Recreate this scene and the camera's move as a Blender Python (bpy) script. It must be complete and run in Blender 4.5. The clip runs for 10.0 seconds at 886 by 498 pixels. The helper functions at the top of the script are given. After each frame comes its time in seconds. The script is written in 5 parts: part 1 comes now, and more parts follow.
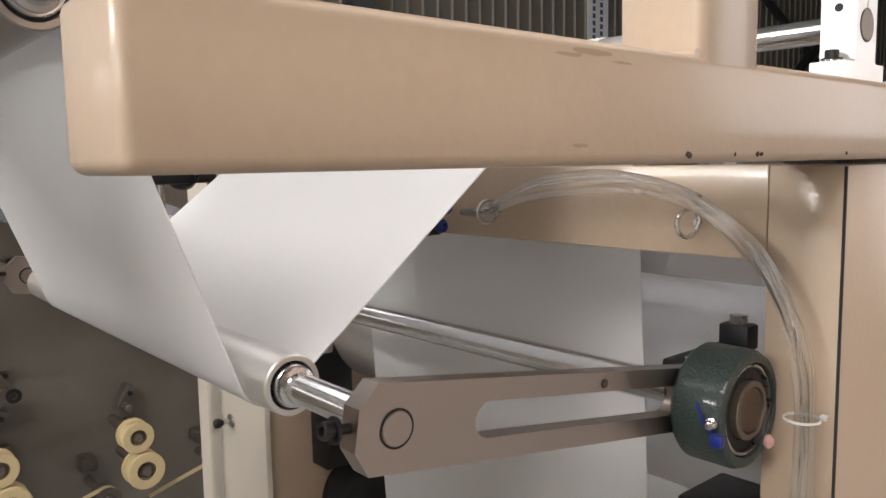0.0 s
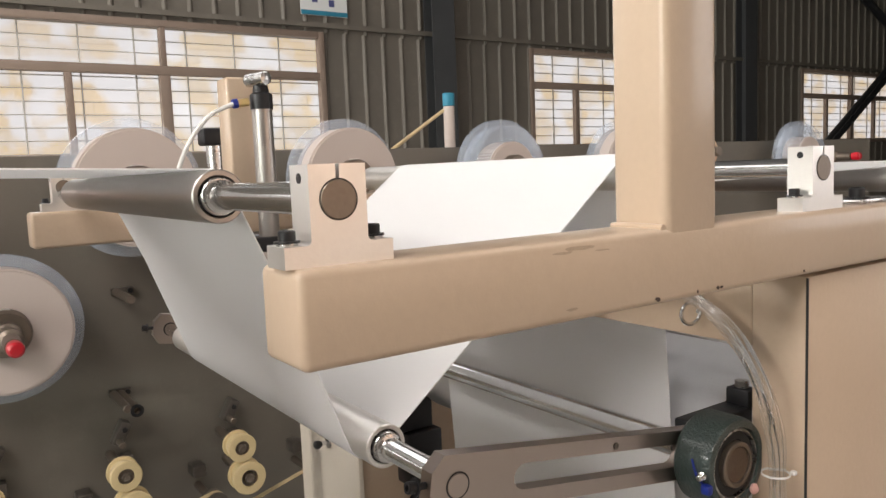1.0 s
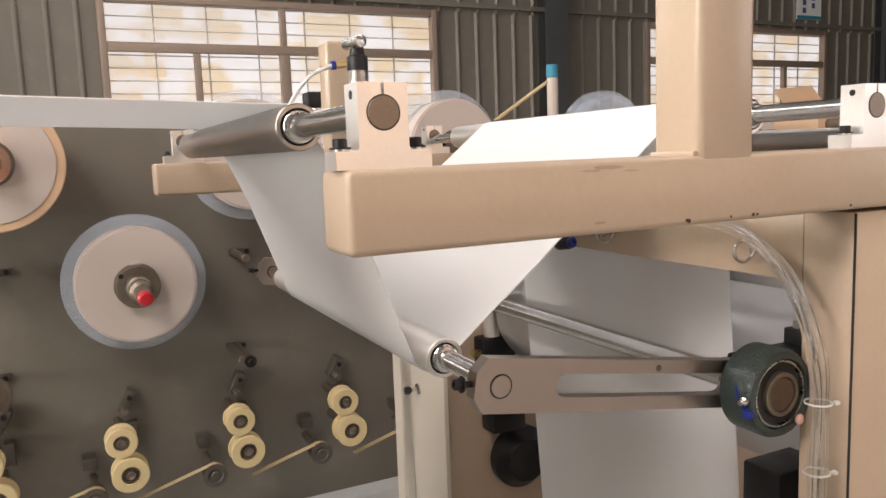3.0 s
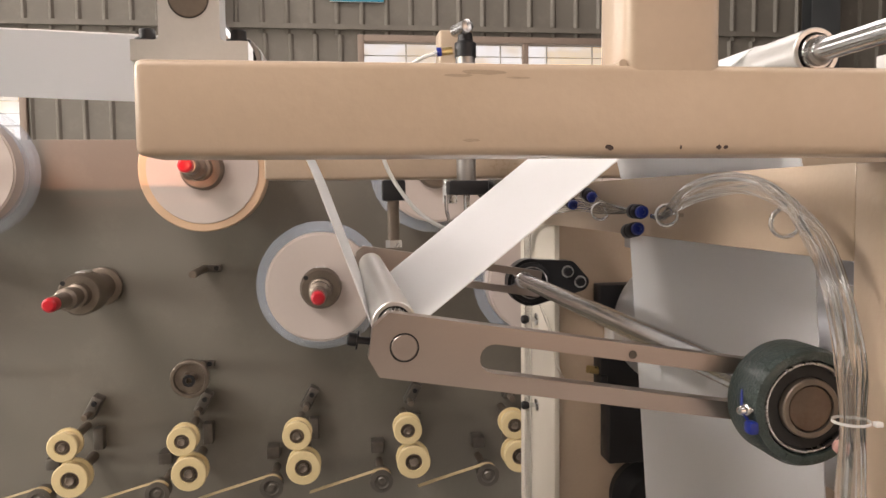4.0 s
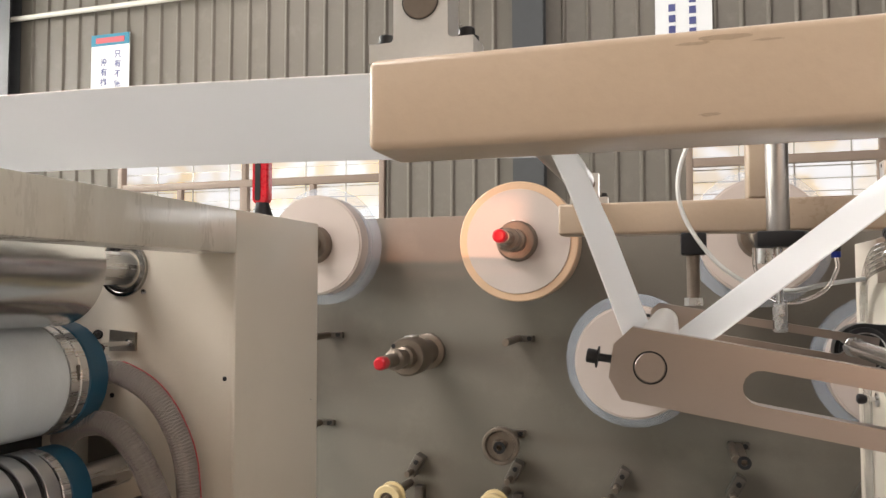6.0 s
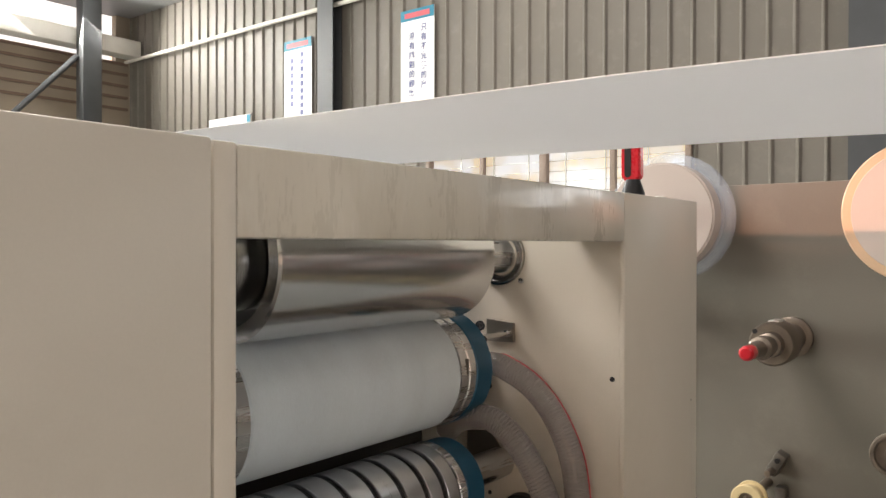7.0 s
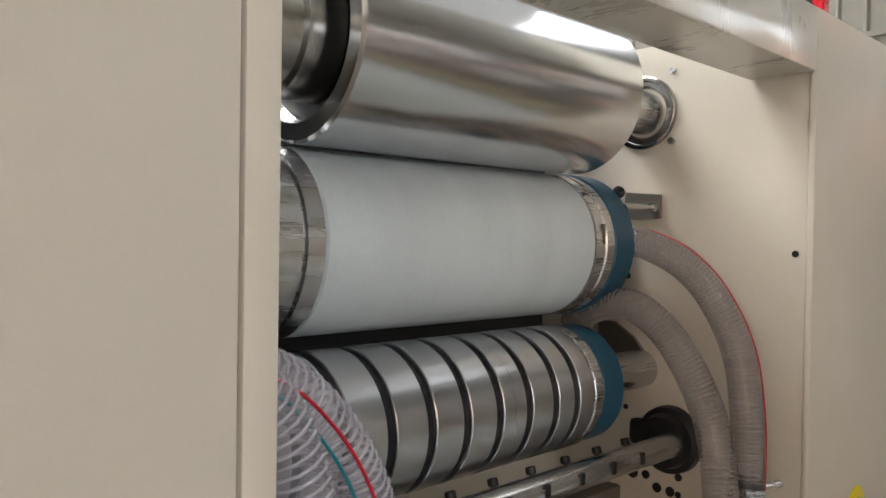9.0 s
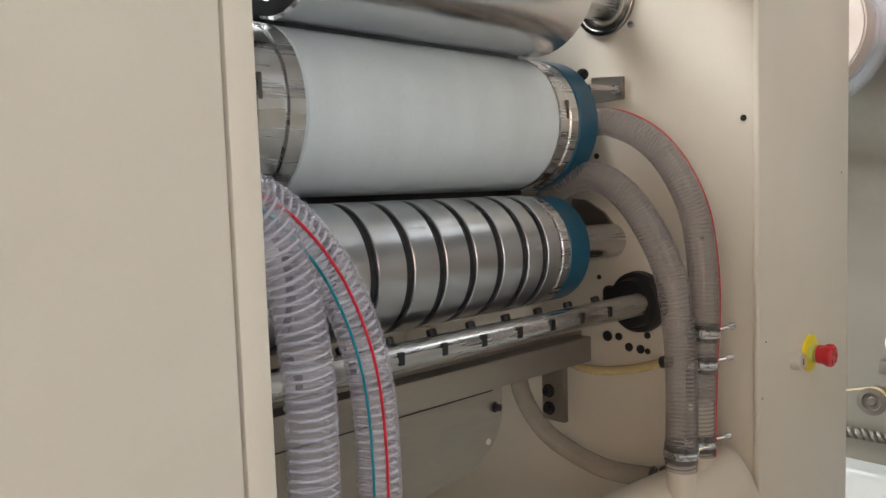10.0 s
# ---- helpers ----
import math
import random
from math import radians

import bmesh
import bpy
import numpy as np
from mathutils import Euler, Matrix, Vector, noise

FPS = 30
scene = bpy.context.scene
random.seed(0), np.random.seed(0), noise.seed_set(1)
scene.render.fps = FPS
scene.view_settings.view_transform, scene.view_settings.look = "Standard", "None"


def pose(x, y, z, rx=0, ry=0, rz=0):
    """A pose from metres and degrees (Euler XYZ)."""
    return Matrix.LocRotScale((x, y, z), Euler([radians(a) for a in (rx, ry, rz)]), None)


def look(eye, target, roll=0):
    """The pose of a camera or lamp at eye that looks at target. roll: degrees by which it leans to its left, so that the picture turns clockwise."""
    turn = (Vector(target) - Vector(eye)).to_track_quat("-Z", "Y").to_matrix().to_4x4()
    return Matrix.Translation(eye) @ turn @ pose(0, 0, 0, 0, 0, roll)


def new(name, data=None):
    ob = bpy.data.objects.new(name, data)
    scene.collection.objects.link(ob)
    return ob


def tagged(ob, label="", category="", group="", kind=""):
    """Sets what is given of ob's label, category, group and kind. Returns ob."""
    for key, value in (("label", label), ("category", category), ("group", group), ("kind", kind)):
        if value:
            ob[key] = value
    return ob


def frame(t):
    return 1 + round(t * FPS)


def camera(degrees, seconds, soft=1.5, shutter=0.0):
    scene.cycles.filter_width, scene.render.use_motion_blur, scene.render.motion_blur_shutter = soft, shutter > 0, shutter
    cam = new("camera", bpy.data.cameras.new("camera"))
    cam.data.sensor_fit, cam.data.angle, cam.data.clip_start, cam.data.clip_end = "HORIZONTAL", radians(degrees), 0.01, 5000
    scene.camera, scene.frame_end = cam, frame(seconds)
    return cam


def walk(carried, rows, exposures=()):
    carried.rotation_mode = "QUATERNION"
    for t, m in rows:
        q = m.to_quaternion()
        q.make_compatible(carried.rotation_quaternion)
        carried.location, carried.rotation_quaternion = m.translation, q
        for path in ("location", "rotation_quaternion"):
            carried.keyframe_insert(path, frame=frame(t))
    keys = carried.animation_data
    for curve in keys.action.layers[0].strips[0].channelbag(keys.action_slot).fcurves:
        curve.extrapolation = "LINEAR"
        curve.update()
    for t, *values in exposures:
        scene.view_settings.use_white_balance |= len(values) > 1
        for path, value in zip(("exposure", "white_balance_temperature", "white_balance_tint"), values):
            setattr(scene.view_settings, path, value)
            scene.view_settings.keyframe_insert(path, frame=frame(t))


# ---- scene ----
cam = camera(60.4, 10.0)
PATH = [
    (0, (-0.072, -0.233, 1.502), (1.22, 1.278, 1.28), -1.0),
    (0.5, (-0.128, -0.323, 1.581), (1.103, 1.237, 1.353), -1.5),
    (1, (-0.169, -0.396, 1.614), (0.956, 1.245, 1.406), -2.3),
    (1.5, (-0.192, -0.434, 1.623), (0.885, 1.239, 1.428), -2.3),
    (2, (-0.221, -0.465, 1.621), (0.828, 1.226, 1.424), -2.2),
    (2.5, (-0.228, -0.484, 1.607), (0.775, 1.232, 1.384), -2.5),
    (2.7, (-0.221, -0.484, 1.59), (0.745, 1.251, 1.348), -2.4),
    (3.8, (0.087, -0.513, 1.503), (0.487, 1.439, 1.327), -0.9),
    (4, (0.131, -0.493, 1.472), (0.385, 1.487, 1.339), -0.6),
    (4.5, (0.232, -0.480, 1.402), (0.2125, 1.519, 1.377), -0.1),
    (5, (0.283, -0.477, 1.352), (0.107, 1.515, 1.399), 0.1),
    (5.2, (0.288, -0.476, 1.338), (0.067, 1.511, 1.399), -0.1),
    (6.3, (0.124, -0.451, 1.439), (-0.644, 1.392, 1.55), 0.3),
    (6.5, (0.07, -0.455, 1.449), (-0.833, 1.327, 1.545), 0.5),
    (7, (-0.097, -0.386, 1.484), (-1.334, 1.186, 1.471), 0.1),
    (7.5, (-0.237, -0.34, 1.462), (-1.536, 1.181, 1.429), -1.0),
    (8, (-0.412, -0.27, 1.395), (-1.619, 1.325, 1.38), -1.4),
    (8.5, (-0.418, -0.211, 1.335), (-1.643, 1.37, 1.299), 0.2),
    (9, (-0.304, -0.169, 1.219), (-1.756, 1.206, 1.187), 0.9),
    (9.5, (-0.228, -0.2, 1.156), (-1.699, 1.151, 1.062), -0.9),
    (10, (-0.18, -0.221, 1.089), (-1.642, 1.136, 0.937), -1.9),
]
EXPOSE = [(0, -0.32, 6700, 16), (0.5, -0.34, 6500, 11), (1.0, -0.34, 6900, 16), (2.0, -0.30, 7000, 18), (4, -0.15, 7200, 20), (4.5, -0.1, 6900, 16), (5, 0.02, 6600, 12), (6.5, -0.14, 7000, 16), (7, -0.18, 6900, 14), (7.5, -0.16, 6700, 13), (8.5, 0.21, 6500, 12), (9, 0.27, 6500, 11), (10, 0.54, 6400, 10)]
walk(cam, [(t, look(e, g, r)) for t, e, g, r in PATH], EXPOSE)

# ---------------------------------------------------------------- light
world = bpy.data.worlds.new("sky_world")
scene.world = world
world.use_nodes = True
wn = world.node_tree
sky = wn.nodes.new("ShaderNodeTexSky")
sky.sky_type, sky.sun_disc = "NISHITA", False
sky.sun_elevation, sky.sun_rotation = radians(9), radians(165)
wn.links.new(sky.outputs[0], wn.nodes["Background"].inputs[0])
wn.nodes["Background"].inputs[1].default_value = 0.10

SUN_WAY = Vector((-0.15, 1.0, -0.06)).normalized()
sun = new("sun", bpy.data.lights.new("sun", "SUN"))
sun.data.energy, sun.data.angle, sun.data.color = 2.8, radians(0.55), (1.0, 0.50, 0.33)
sun.matrix_world = look((0, 0, 0), SUN_WAY)


def area(name, m, sx, sy, watts, colour):
    ob = new(name, bpy.data.lights.new(name, "AREA"))
    ob.data.shape, ob.data.size, ob.data.size_y = "RECTANGLE", sx, sy
    ob.data.energy, ob.data.color = watts, colour
    ob.matrix_world = m
    return ob


area("north_window_light", look((2.7, 10.2, 2.85), (2.7, 0, 1.6)), 4.6, 1.8, 90, (0.90, 0.96, 1.0))
area("north_window_light", look((-6.4, 10.2, 2.85), (-6.4, 0, 1.6)), 4.6, 1.8, 90, (0.90, 0.96, 1.0))
# unseen overhead lamps under the closed roof, added to brighten walls and machine
area("roof_light", look((-6.5, 5.0, 7.3), (-6.5, 5.0, 0)), 3.0, 9.0, 330, (1.0, 0.99, 0.97))
area("roof_light", look((-4.6, -2.0, 7.3), (-4.2, -2.0, 0)), 3.0, 6.0, 1000, (1.0, 0.99, 0.97))
# this one stands for the white roof strip mirrored in the top roll
area("roof_light", look((0.6, 7.6, 7.3), (0.6, 7.6, 0)), 5.0, 2.6, 150, (0.97, 0.99, 1.0))
area("roof_light", look((4.2, -2.0, 7.3), (3.8, -2.0, 0)), 3.0, 6.0, 230, (1.0, 0.99, 0.97))
# unseen fill lamps, added to brighten the cabinet and the frame's side faces
area("south_side_fill", look((11.5, -7.7, 2.9), (-1.0, 0.5, 1.1)), 6.0, 3.4, 330, (0.98, 0.99, 1.0))
area("south_side_fill", look((-9.5, -7.7, 3.2), (0.5, 0.3, 1.3)), 6.0, 3.4, 160, (1.0, 0.92, 0.82))
# added low fill from the west for the hanging web
area("west_low_fill", look((-18.7, -5.0, 2.4), (0.0, 0.2, 1.3)), 6.0, 4.4, 1600, (0.86, 1.0, 0.95))
area("west_window_light", look((-18.85, 3.8, 6.8), (0.0, 0.3, 1.4)), 11.0, 1.1, 3200, (0.96, 1.0, 0.97))
# unseen warm fill added at the south; the slotted link mirrors it
area("south_warm_fill", look((2.1, -7.6, 2.3), (-0.4, 0, 1.0)), 8.0, 3.0, 180, (1.0, 0.74, 0.56))


# ---------------------------------------------------------------- materials
def mat(name, base, rough=0.5, metal=0.0, vary=0.08, scale=6.0, fine=120.0, bump=0.0, stain=None, stain_amt=0.0,
        coat=0.0, stretch=(1, 1, 1), trans=0.0, ior=1.45, alpha=1.0, rough_vary=0.1, sub=0.0, stain_scale=1.3):
    m = bpy.data.materials.new(name)
    m.use_nodes = True
    nt = m.node_tree
    n, l = nt.nodes, nt.links
    p = n["Principled BSDF"]
    tc = n.new("ShaderNodeTexCoord")
    mp = n.new("ShaderNodeMapping")
    mp.inputs["Scale"].default_value = stretch
    l.new(tc.outputs["Object"], mp.inputs[0])
    big = n.new("ShaderNodeTexNoise")
    big.inputs["Scale"].default_value, big.inputs["Detail"].default_value = scale, 5
    small = n.new("ShaderNodeTexNoise")
    small.inputs["Scale"].default_value, small.inputs["Detail"].default_value = fine, 3
    l.new(mp.outputs[0], big.inputs[0])
    l.new(mp.outputs[0], small.inputs[0])
    both = n.new("ShaderNodeMath")
    both.operation = "MULTIPLY_ADD"
    l.new(small.outputs[0], both.inputs[0])
    both.inputs[1].default_value = 0.45
    l.new(big.outputs[0], both.inputs[2])
    ramp = n.new("ShaderNodeMapRange")
    l.new(both.outputs[0], ramp.inputs[0])
    ramp.inputs[1].default_value, ramp.inputs[2].default_value = 0.4, 1.0
    mix = n.new("ShaderNodeMix")
    mix.data_type = "RGBA"
    l.new(ramp.outputs[0], mix.inputs[0])
    mix.inputs[6].default_value = (*[max(0, c * (1 - vary)) for c in base], 1)
    mix.inputs[7].default_value = (*[min(1, c * (1 + vary)) for c in base], 1)
    col = mix.outputs[2]
    if stain:
        sn = n.new("ShaderNodeTexNoise")
        sn.inputs["Scale"].default_value, sn.inputs["Detail"].default_value = stain_scale * 3, 8
        sn.inputs["Roughness"].default_value = 0.7
        l.new(mp.outputs[0], sn.inputs[0])
        sr = n.new("ShaderNodeMapRange")
        l.new(sn.outputs[0], sr.inputs[0])
        sr.inputs[1].default_value, sr.inputs[2].default_value = 0.52, 0.75
        sr.inputs[4].default_value = stain_amt
        m2 = n.new("ShaderNodeMix")
        m2.data_type = "RGBA"
        l.new(sr.outputs[0], m2.inputs[0])
        l.new(col, m2.inputs[6])
        m2.inputs[7].default_value = (*stain, 1)
        col = m2.outputs[2]
    l.new(col, p.inputs["Base Color"])
    rr = n.new("ShaderNodeMapRange")
    l.new(both.outputs[0], rr.inputs[0])
    rr.inputs[1].default_value, rr.inputs[2].default_value = 0.4, 1.0
    rr.inputs[3].default_value, rr.inputs[4].default_value = max(0.02, rough - rough_vary), min(1, rough + rough_vary)
    l.new(rr.outputs[0], p.inputs["Roughness"])
    p.inputs["Metallic"].default_value = metal
    p.inputs["Coat Weight"].default_value = coat
    p.inputs["Coat Roughness"].default_value = 0.12
    p.inputs["Transmission Weight"].default_value = trans
    p.inputs["IOR"].default_value = ior
    p.inputs["Alpha"].default_value = alpha
    p.inputs["Subsurface Weight"].default_value = sub
    if bump:
        b = n.new("ShaderNodeBump")
        b.inputs["Strength"].default_value, b.inputs["Distance"].default_value = bump, 0.002
        l.new(small.outputs[0], b.inputs["Height"])
        l.new(b.outputs[0], p.inputs["Normal"])
    return m


def glow(name, colour, strength):
    m = bpy.data.materials.new(name)
    m.use_nodes = True
    p = m.node_tree.nodes["Principled BSDF"]
    p.inputs["Base Color"].default_value = (*colour, 1)
    p.inputs["Emission Color"].default_value = (*colour, 1)
    p.inputs["Emission Strength"].default_value = strength
    return m


CREAM = mat("cream_paint", (0.475, 0.364, 0.268), 0.36, vary=0.05, scale=3, fine=150, bump=0.12, stain=(0.40, 0.29, 0.185), stain_amt=0.36, coat=0.32)
PALE = mat("pale_cream_paint", (0.66, 0.605, 0.52), 0.48, vary=0.035, scale=2.0, fine=300, bump=0.06, stain=(0.5, 0.45, 0.36), stain_amt=0.18, coat=0.10)
GREYPANEL = mat("grey_green_paint", (0.155, 0.139, 0.115), 0.44, vary=0.10, scale=1.6, fine=180, bump=0.06, stain=(0.3, 0.28, 0.23), stain_amt=0.2)
STEEL = mat("brushed_steel", (0.54, 0.54, 0.54), 0.27, 1.0, vary=0.05, scale=30, fine=300, bump=0.0, stretch=(1, 0.05, 1), rough_vary=0.06)
CHROME = mat("polished_shaft_steel", (0.66, 0.66, 0.66), 0.19, 1.0, vary=0.04, scale=20, fine=200, rough_vary=0.05)
ROLLSTEEL = mat("ground_roll_steel", (0.60, 0.605, 0.615), 0.18, 1.0, vary=0.015, scale=3, fine=260, stretch=(0.3, 5, 0.3), bump=0.0, rough_vary=0.02)
GROOVED = mat("turned_roll_steel", (0.50, 0.51, 0.53), 0.31, 1.0, vary=0.03, scale=4, fine=260, stretch=(0.3, 5, 0.3), rough_vary=0.05)
DRUM = mat("brushed_drum_steel", (0.74, 0.75, 0.77), 0.36, 0.9, vary=0.05, scale=9, fine=160, stretch=(2, 3.0, 2), bump=0.03)
ARM = mat("milled_steel_plate", (0.39, 0.332, 0.30), 0.30, 1.0, vary=0.035, scale=12, fine=420, bump=0.02, stretch=(0.5, 1, 1.6), rough_vary=0.035)
HUBSTEEL = mat("dark_polished_steel", (0.36, 0.35, 0.335), 0.22, 1.0, vary=0.03, scale=8, fine=160, rough_vary=0.04)
TIEPLASTIC = mat("milky_tie_plastic", (0.72, 0.71, 0.68), 0.35, vary=0.04, alpha=0.75)
GALV = mat("dull_sheet_steel", (0.34, 0.31, 0.27), 0.40, 0.85, vary=0.10, scale=5, fine=160, bump=0.05, stretch=(1, 0.2, 1), rough_vary=0.08)
ALU = mat("machined_aluminium", (0.75, 0.73, 0.70), 0.38, 0.85, vary=0.05, scale=20, fine=300, bump=0.06)
GREYROLL = mat("anodised_roller", (0.36, 0.34, 0.32), 0.36, 0.9, vary=0.06, scale=18, fine=200, stretch=(1, 0.1, 1))
PAPER = mat("white_tissue_web", (0.92, 0.92, 0.92), 0.8, vary=0.015, scale=5, fine=500, bump=0.04)
pn = PAPER.node_tree          # light shines through the thin paper
tl = pn.nodes.new("ShaderNodeBsdfTranslucent")
tl.inputs[0].default_value = (0.93, 0.94, 0.95, 1)
mxs = pn.nodes.new("ShaderNodeMixShader")
mxs.inputs[0].default_value = 0.45
pn.links.new(pn.nodes["Principled BSDF"].outputs[0], mxs.inputs[1])
pn.links.new(tl.outputs[0], mxs.inputs[2])
pn.links.new(mxs.outputs[0], pn.nodes["Material Output"].inputs[0])
PAPERROLL = mat("paper_on_roll", (0.72, 0.78, 0.81), 0.55, vary=0.09, scale=7, fine=300, bump=0.04, stretch=(1, 1.6, 0.35))
YELLOWTUBE = mat("yellowed_tube", (0.62, 0.50, 0.25), 0.25, vary=0.1, coat=0.4)
YELLOWGREEN = mat("green_yellow_plastic", (0.45, 0.50, 0.12), 0.4)
WHITEHOSE = mat("white_hose", (0.66, 0.66, 0.64), 0.3, vary=0.03, coat=0.3)
DARKSPIN = mat("dark_oiled_steel", (0.13, 0.115, 0.10), 0.45, 0.6, vary=0.2, scale=25, bump=0.1)
GREYINNER = mat("lilac_grey_paint", (0.46, 0.45, 0.46), 0.45, vary=0.03)
SCUFFED = mat("scuffed_pale_paint", (0.615, 0.57, 0.485), 0.32, vary=0.06, scale=7, fine=90, bump=0.0, stain=(0.80, 0.79, 0.75), stain_amt=0.32, coat=0.4, stretch=(0.5, 2.0, 0.45), stain_scale=3.0, rough_vary=0.2)
PINKWAX = mat("pink_wax", (0.62, 0.36, 0.32), 0.5)
CHIP = mat("dark_chip", (0.05, 0.03, 0.025), 0.7)
SCUFF = mat("brown_scuff", (0.40, 0.295, 0.212), 0.5, vary=0.1, scale=60, alpha=0.25)
GREEN = mat("dark_green_cast_iron", (0.030, 0.048, 0.044), 0.36, vary=0.25, scale=20, fine=420, bump=0.9, coat=0.3)
BLACK = mat("black_oxide_steel", (0.016, 0.016, 0.018), 0.42, 0.2, vary=0.2, scale=30, fine=300, bump=0.1)
RUBBER = mat("black_rubber_seal", (0.02, 0.02, 0.02), 0.6, vary=0.2)
BRONZE = mat("turned_shaft_end", (0.18, 0.135, 0.105), 0.42, 0.9, vary=0.2, scale=40, fine=300, bump=0.2, stain=(0.12, 0.07, 0.045), stain_amt=0.7, stain_scale=8)
BLUE = mat("blue_painted_casting", (0.006, 0.075, 0.14), 0.42, vary=0.12, scale=12, fine=200, bump=0.12, coat=0.2)
BLUEPL = mat("blue_plastic", (0.010, 0.026, 0.22), 0.35, vary=0.1)
RED = mat("red_plastic", (0.52, 0.010, 0.022), 0.28, vary=0.08, coat=0.3)
YELLOW = mat("yellow_plastic", (0.80, 0.66, 0.03), 0.4, vary=0.06)
IVORY = mat("ivory_nylon", (0.63, 0.50, 0.28), 0.45, vary=0.06, scale=14, bump=0.05)
SPINDLE = mat("worn_spindle_steel", (0.21, 0.172, 0.14), 0.42, 0.75, vary=0.18, scale=25, fine=250, bump=0.1)
BRASS = mat("brass", (0.62, 0.47, 0.22), 0.3, 1.0, vary=0.1)
CLEAR = mat("clear_tube", (0.99, 0.99, 0.985), 0.05, vary=0.005, rough_vary=0.02, trans=1.0, ior=1.15, coat=1.0)
HOSE = mat("clear_spiral_hose", (0.30, 0.268, 0.26), 0.14, vary=0.08, scale=30, rough_vary=0.05, alpha=0.44, coat=0.8)
HOSEC = mat("yellowish_clear_hose", (0.58, 0.52, 0.42), 0.16, vary=0.08, scale=30, rough_vary=0.05, alpha=0.55, coat=0.7)
HOSEWIREB = mat("bright_hose_spiral", (0.80, 0.77, 0.86), 0.08, vary=0.04, coat=1.0, alpha=0.34)
HOSEB = mat("lilac_clear_hose", (0.46, 0.44, 0.51), 0.10, vary=0.05, scale=30, alpha=0.27, coat=0.9)
HOSEWIRE = mat("hose_spiral", (0.62, 0.56, 0.53), 0.16, vary=0.05, coat=0.8, alpha=0.42)
RUBBERCUFF = mat("dark_cuff", (0.09, 0.085, 0.085), 0.3, vary=0.2, alpha=0.75, coat=0.4)
TEAL = mat("teal_stripe", (0.01, 0.22, 0.27), 0.4)
REDSTRIPE = mat("red_stripe", (0.55, 0.01, 0.03), 0.4)
CORE = mat("white_reel_face", (0.54, 0.462, 0.422), 0.55, vary=0.03, scale=6, bump=0.03)
FILM = mat("clear_film_flange", (0.66, 0.75, 0.88), 0.22, vary=0.06, scale=9, alpha=0.26, coat=0.5)
KRAFT = mat("tan_film_roll", (0.66, 0.45, 0.30), 0.36, vary=0.06, scale=9, coat=0.3)
WALLM = mat("painted_wall_sheet", (0.165, 0.145, 0.121), 0.55, vary=0.06, scale=1.2, fine=60, bump=0.04, stain=(0.30, 0.27, 0.23), stain_amt=0.25)
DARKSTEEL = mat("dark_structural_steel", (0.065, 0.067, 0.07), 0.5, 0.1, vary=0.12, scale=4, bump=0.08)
BRACE = mat("black_painted_brace_steel", (0.02, 0.021, 0.023), 0.5, vary=0.2, scale=4)
WHITEPAINT = mat("off_white_paint", (0.74, 0.70, 0.64), 0.5, vary=0.04, bump=0.04)
CONCRETE = mat("painted_concrete", (0.42, 0.425, 0.41), 0.6, vary=0.12, scale=1.5, fine=70, bump=0.25, stain=(0.32, 0.32, 0.305), stain_amt=0.5)
GABLE = mat("tan_gable_sheet", (0.36, 0.29, 0.22), 0.55, vary=0.06, scale=1.2, fine=60, bump=0.04, stain=(0.34, 0.27, 0.2), stain_amt=0.3)
RAILM = mat("brown_rail_paint", (0.20, 0.13, 0.095), 0.5, vary=0.1)
ROOFM = mat("roof_sheet", (0.25, 0.25, 0.25), 0.5, vary=0.05)
BANNERW = mat("white_banner", (0.78, 0.78, 0.78), 0.5, vary=0.02)
BANNERB = mat("blue_banner_head", (0.02, 0.21, 0.32), 0.5, vary=0.06)
BANNERR = mat("red_banner_mark", (0.55, 0.10, 0.12), 0.5)
INK = mat("dark_blue_ink", (0.07, 0.08, 0.22), 0.5)
WEBBELT = mat("tan_tape", (0.60, 0.46, 0.27), 0.4, vary=0.08, coat=0.2)


# ---------------------------------------------------------------- mesh helpers
def mesh(name, bm, material, sharp=35):
    bmesh.ops.recalc_face_normals(bm, faces=bm.faces)
    me = bpy.data.meshes.new(name)
    bm.to_mesh(me)
    bm.free()
    for pol in me.polygons:
        pol.use_smooth = True
    me.set_sharp_from_angle(angle=radians(sharp))
    me.materials.append(material)
    return me


def thing(name, label="", category="", at=(0, 0, 0), group="", kind=""):
    ob = new(name)
    ob.empty_display_size = 0.05
    ob.location = at
    return tagged(ob, label, category, group, kind)


def origin_of(ob):
    v = Vector(ob.location)
    return v + origin_of(ob.parent) if ob.parent else v


def part(name, bm, material, parent, label="", at=None):
    """Links bm, in world metres, as one mesh under parent; at: where its own origin lies."""
    base = origin_of(parent)
    own = Vector(at) if at is not None else base
    bm.transform(Matrix.Translation(-own))
    ob = new(name, mesh(name, bm, material))
    ob.parent = parent
    ob.location = own - base
    return tagged(ob, label)


def solid(name, bm, material, label="", category="", kind="", group="", at=(0, 0, 0)):
    bm.transform(Matrix.Translation(-Vector(at)))
    ob = new(name, mesh(name, bm, material))
    ob.location = at
    return tagged(ob, label, category, group, kind)


def box(x0, x1, y0, y1, z0, z1, bevel=0.0, seg=2, bm=None):
    bm2 = bmesh.new()
    bmesh.ops.create_cube(bm2, size=1, matrix=Matrix.Translation(((x0 + x1) / 2, (y0 + y1) / 2, (z0 + z1) / 2)) @ Matrix.Diagonal((x1 - x0, y1 - y0, z1 - z0, 1)))
    if bevel:
        bmesh.ops.bevel(bm2, geom=bm2.edges[:], offset=bevel, segments=seg, profile=0.5, affect="EDGES")
    return merge(bm, bm2)


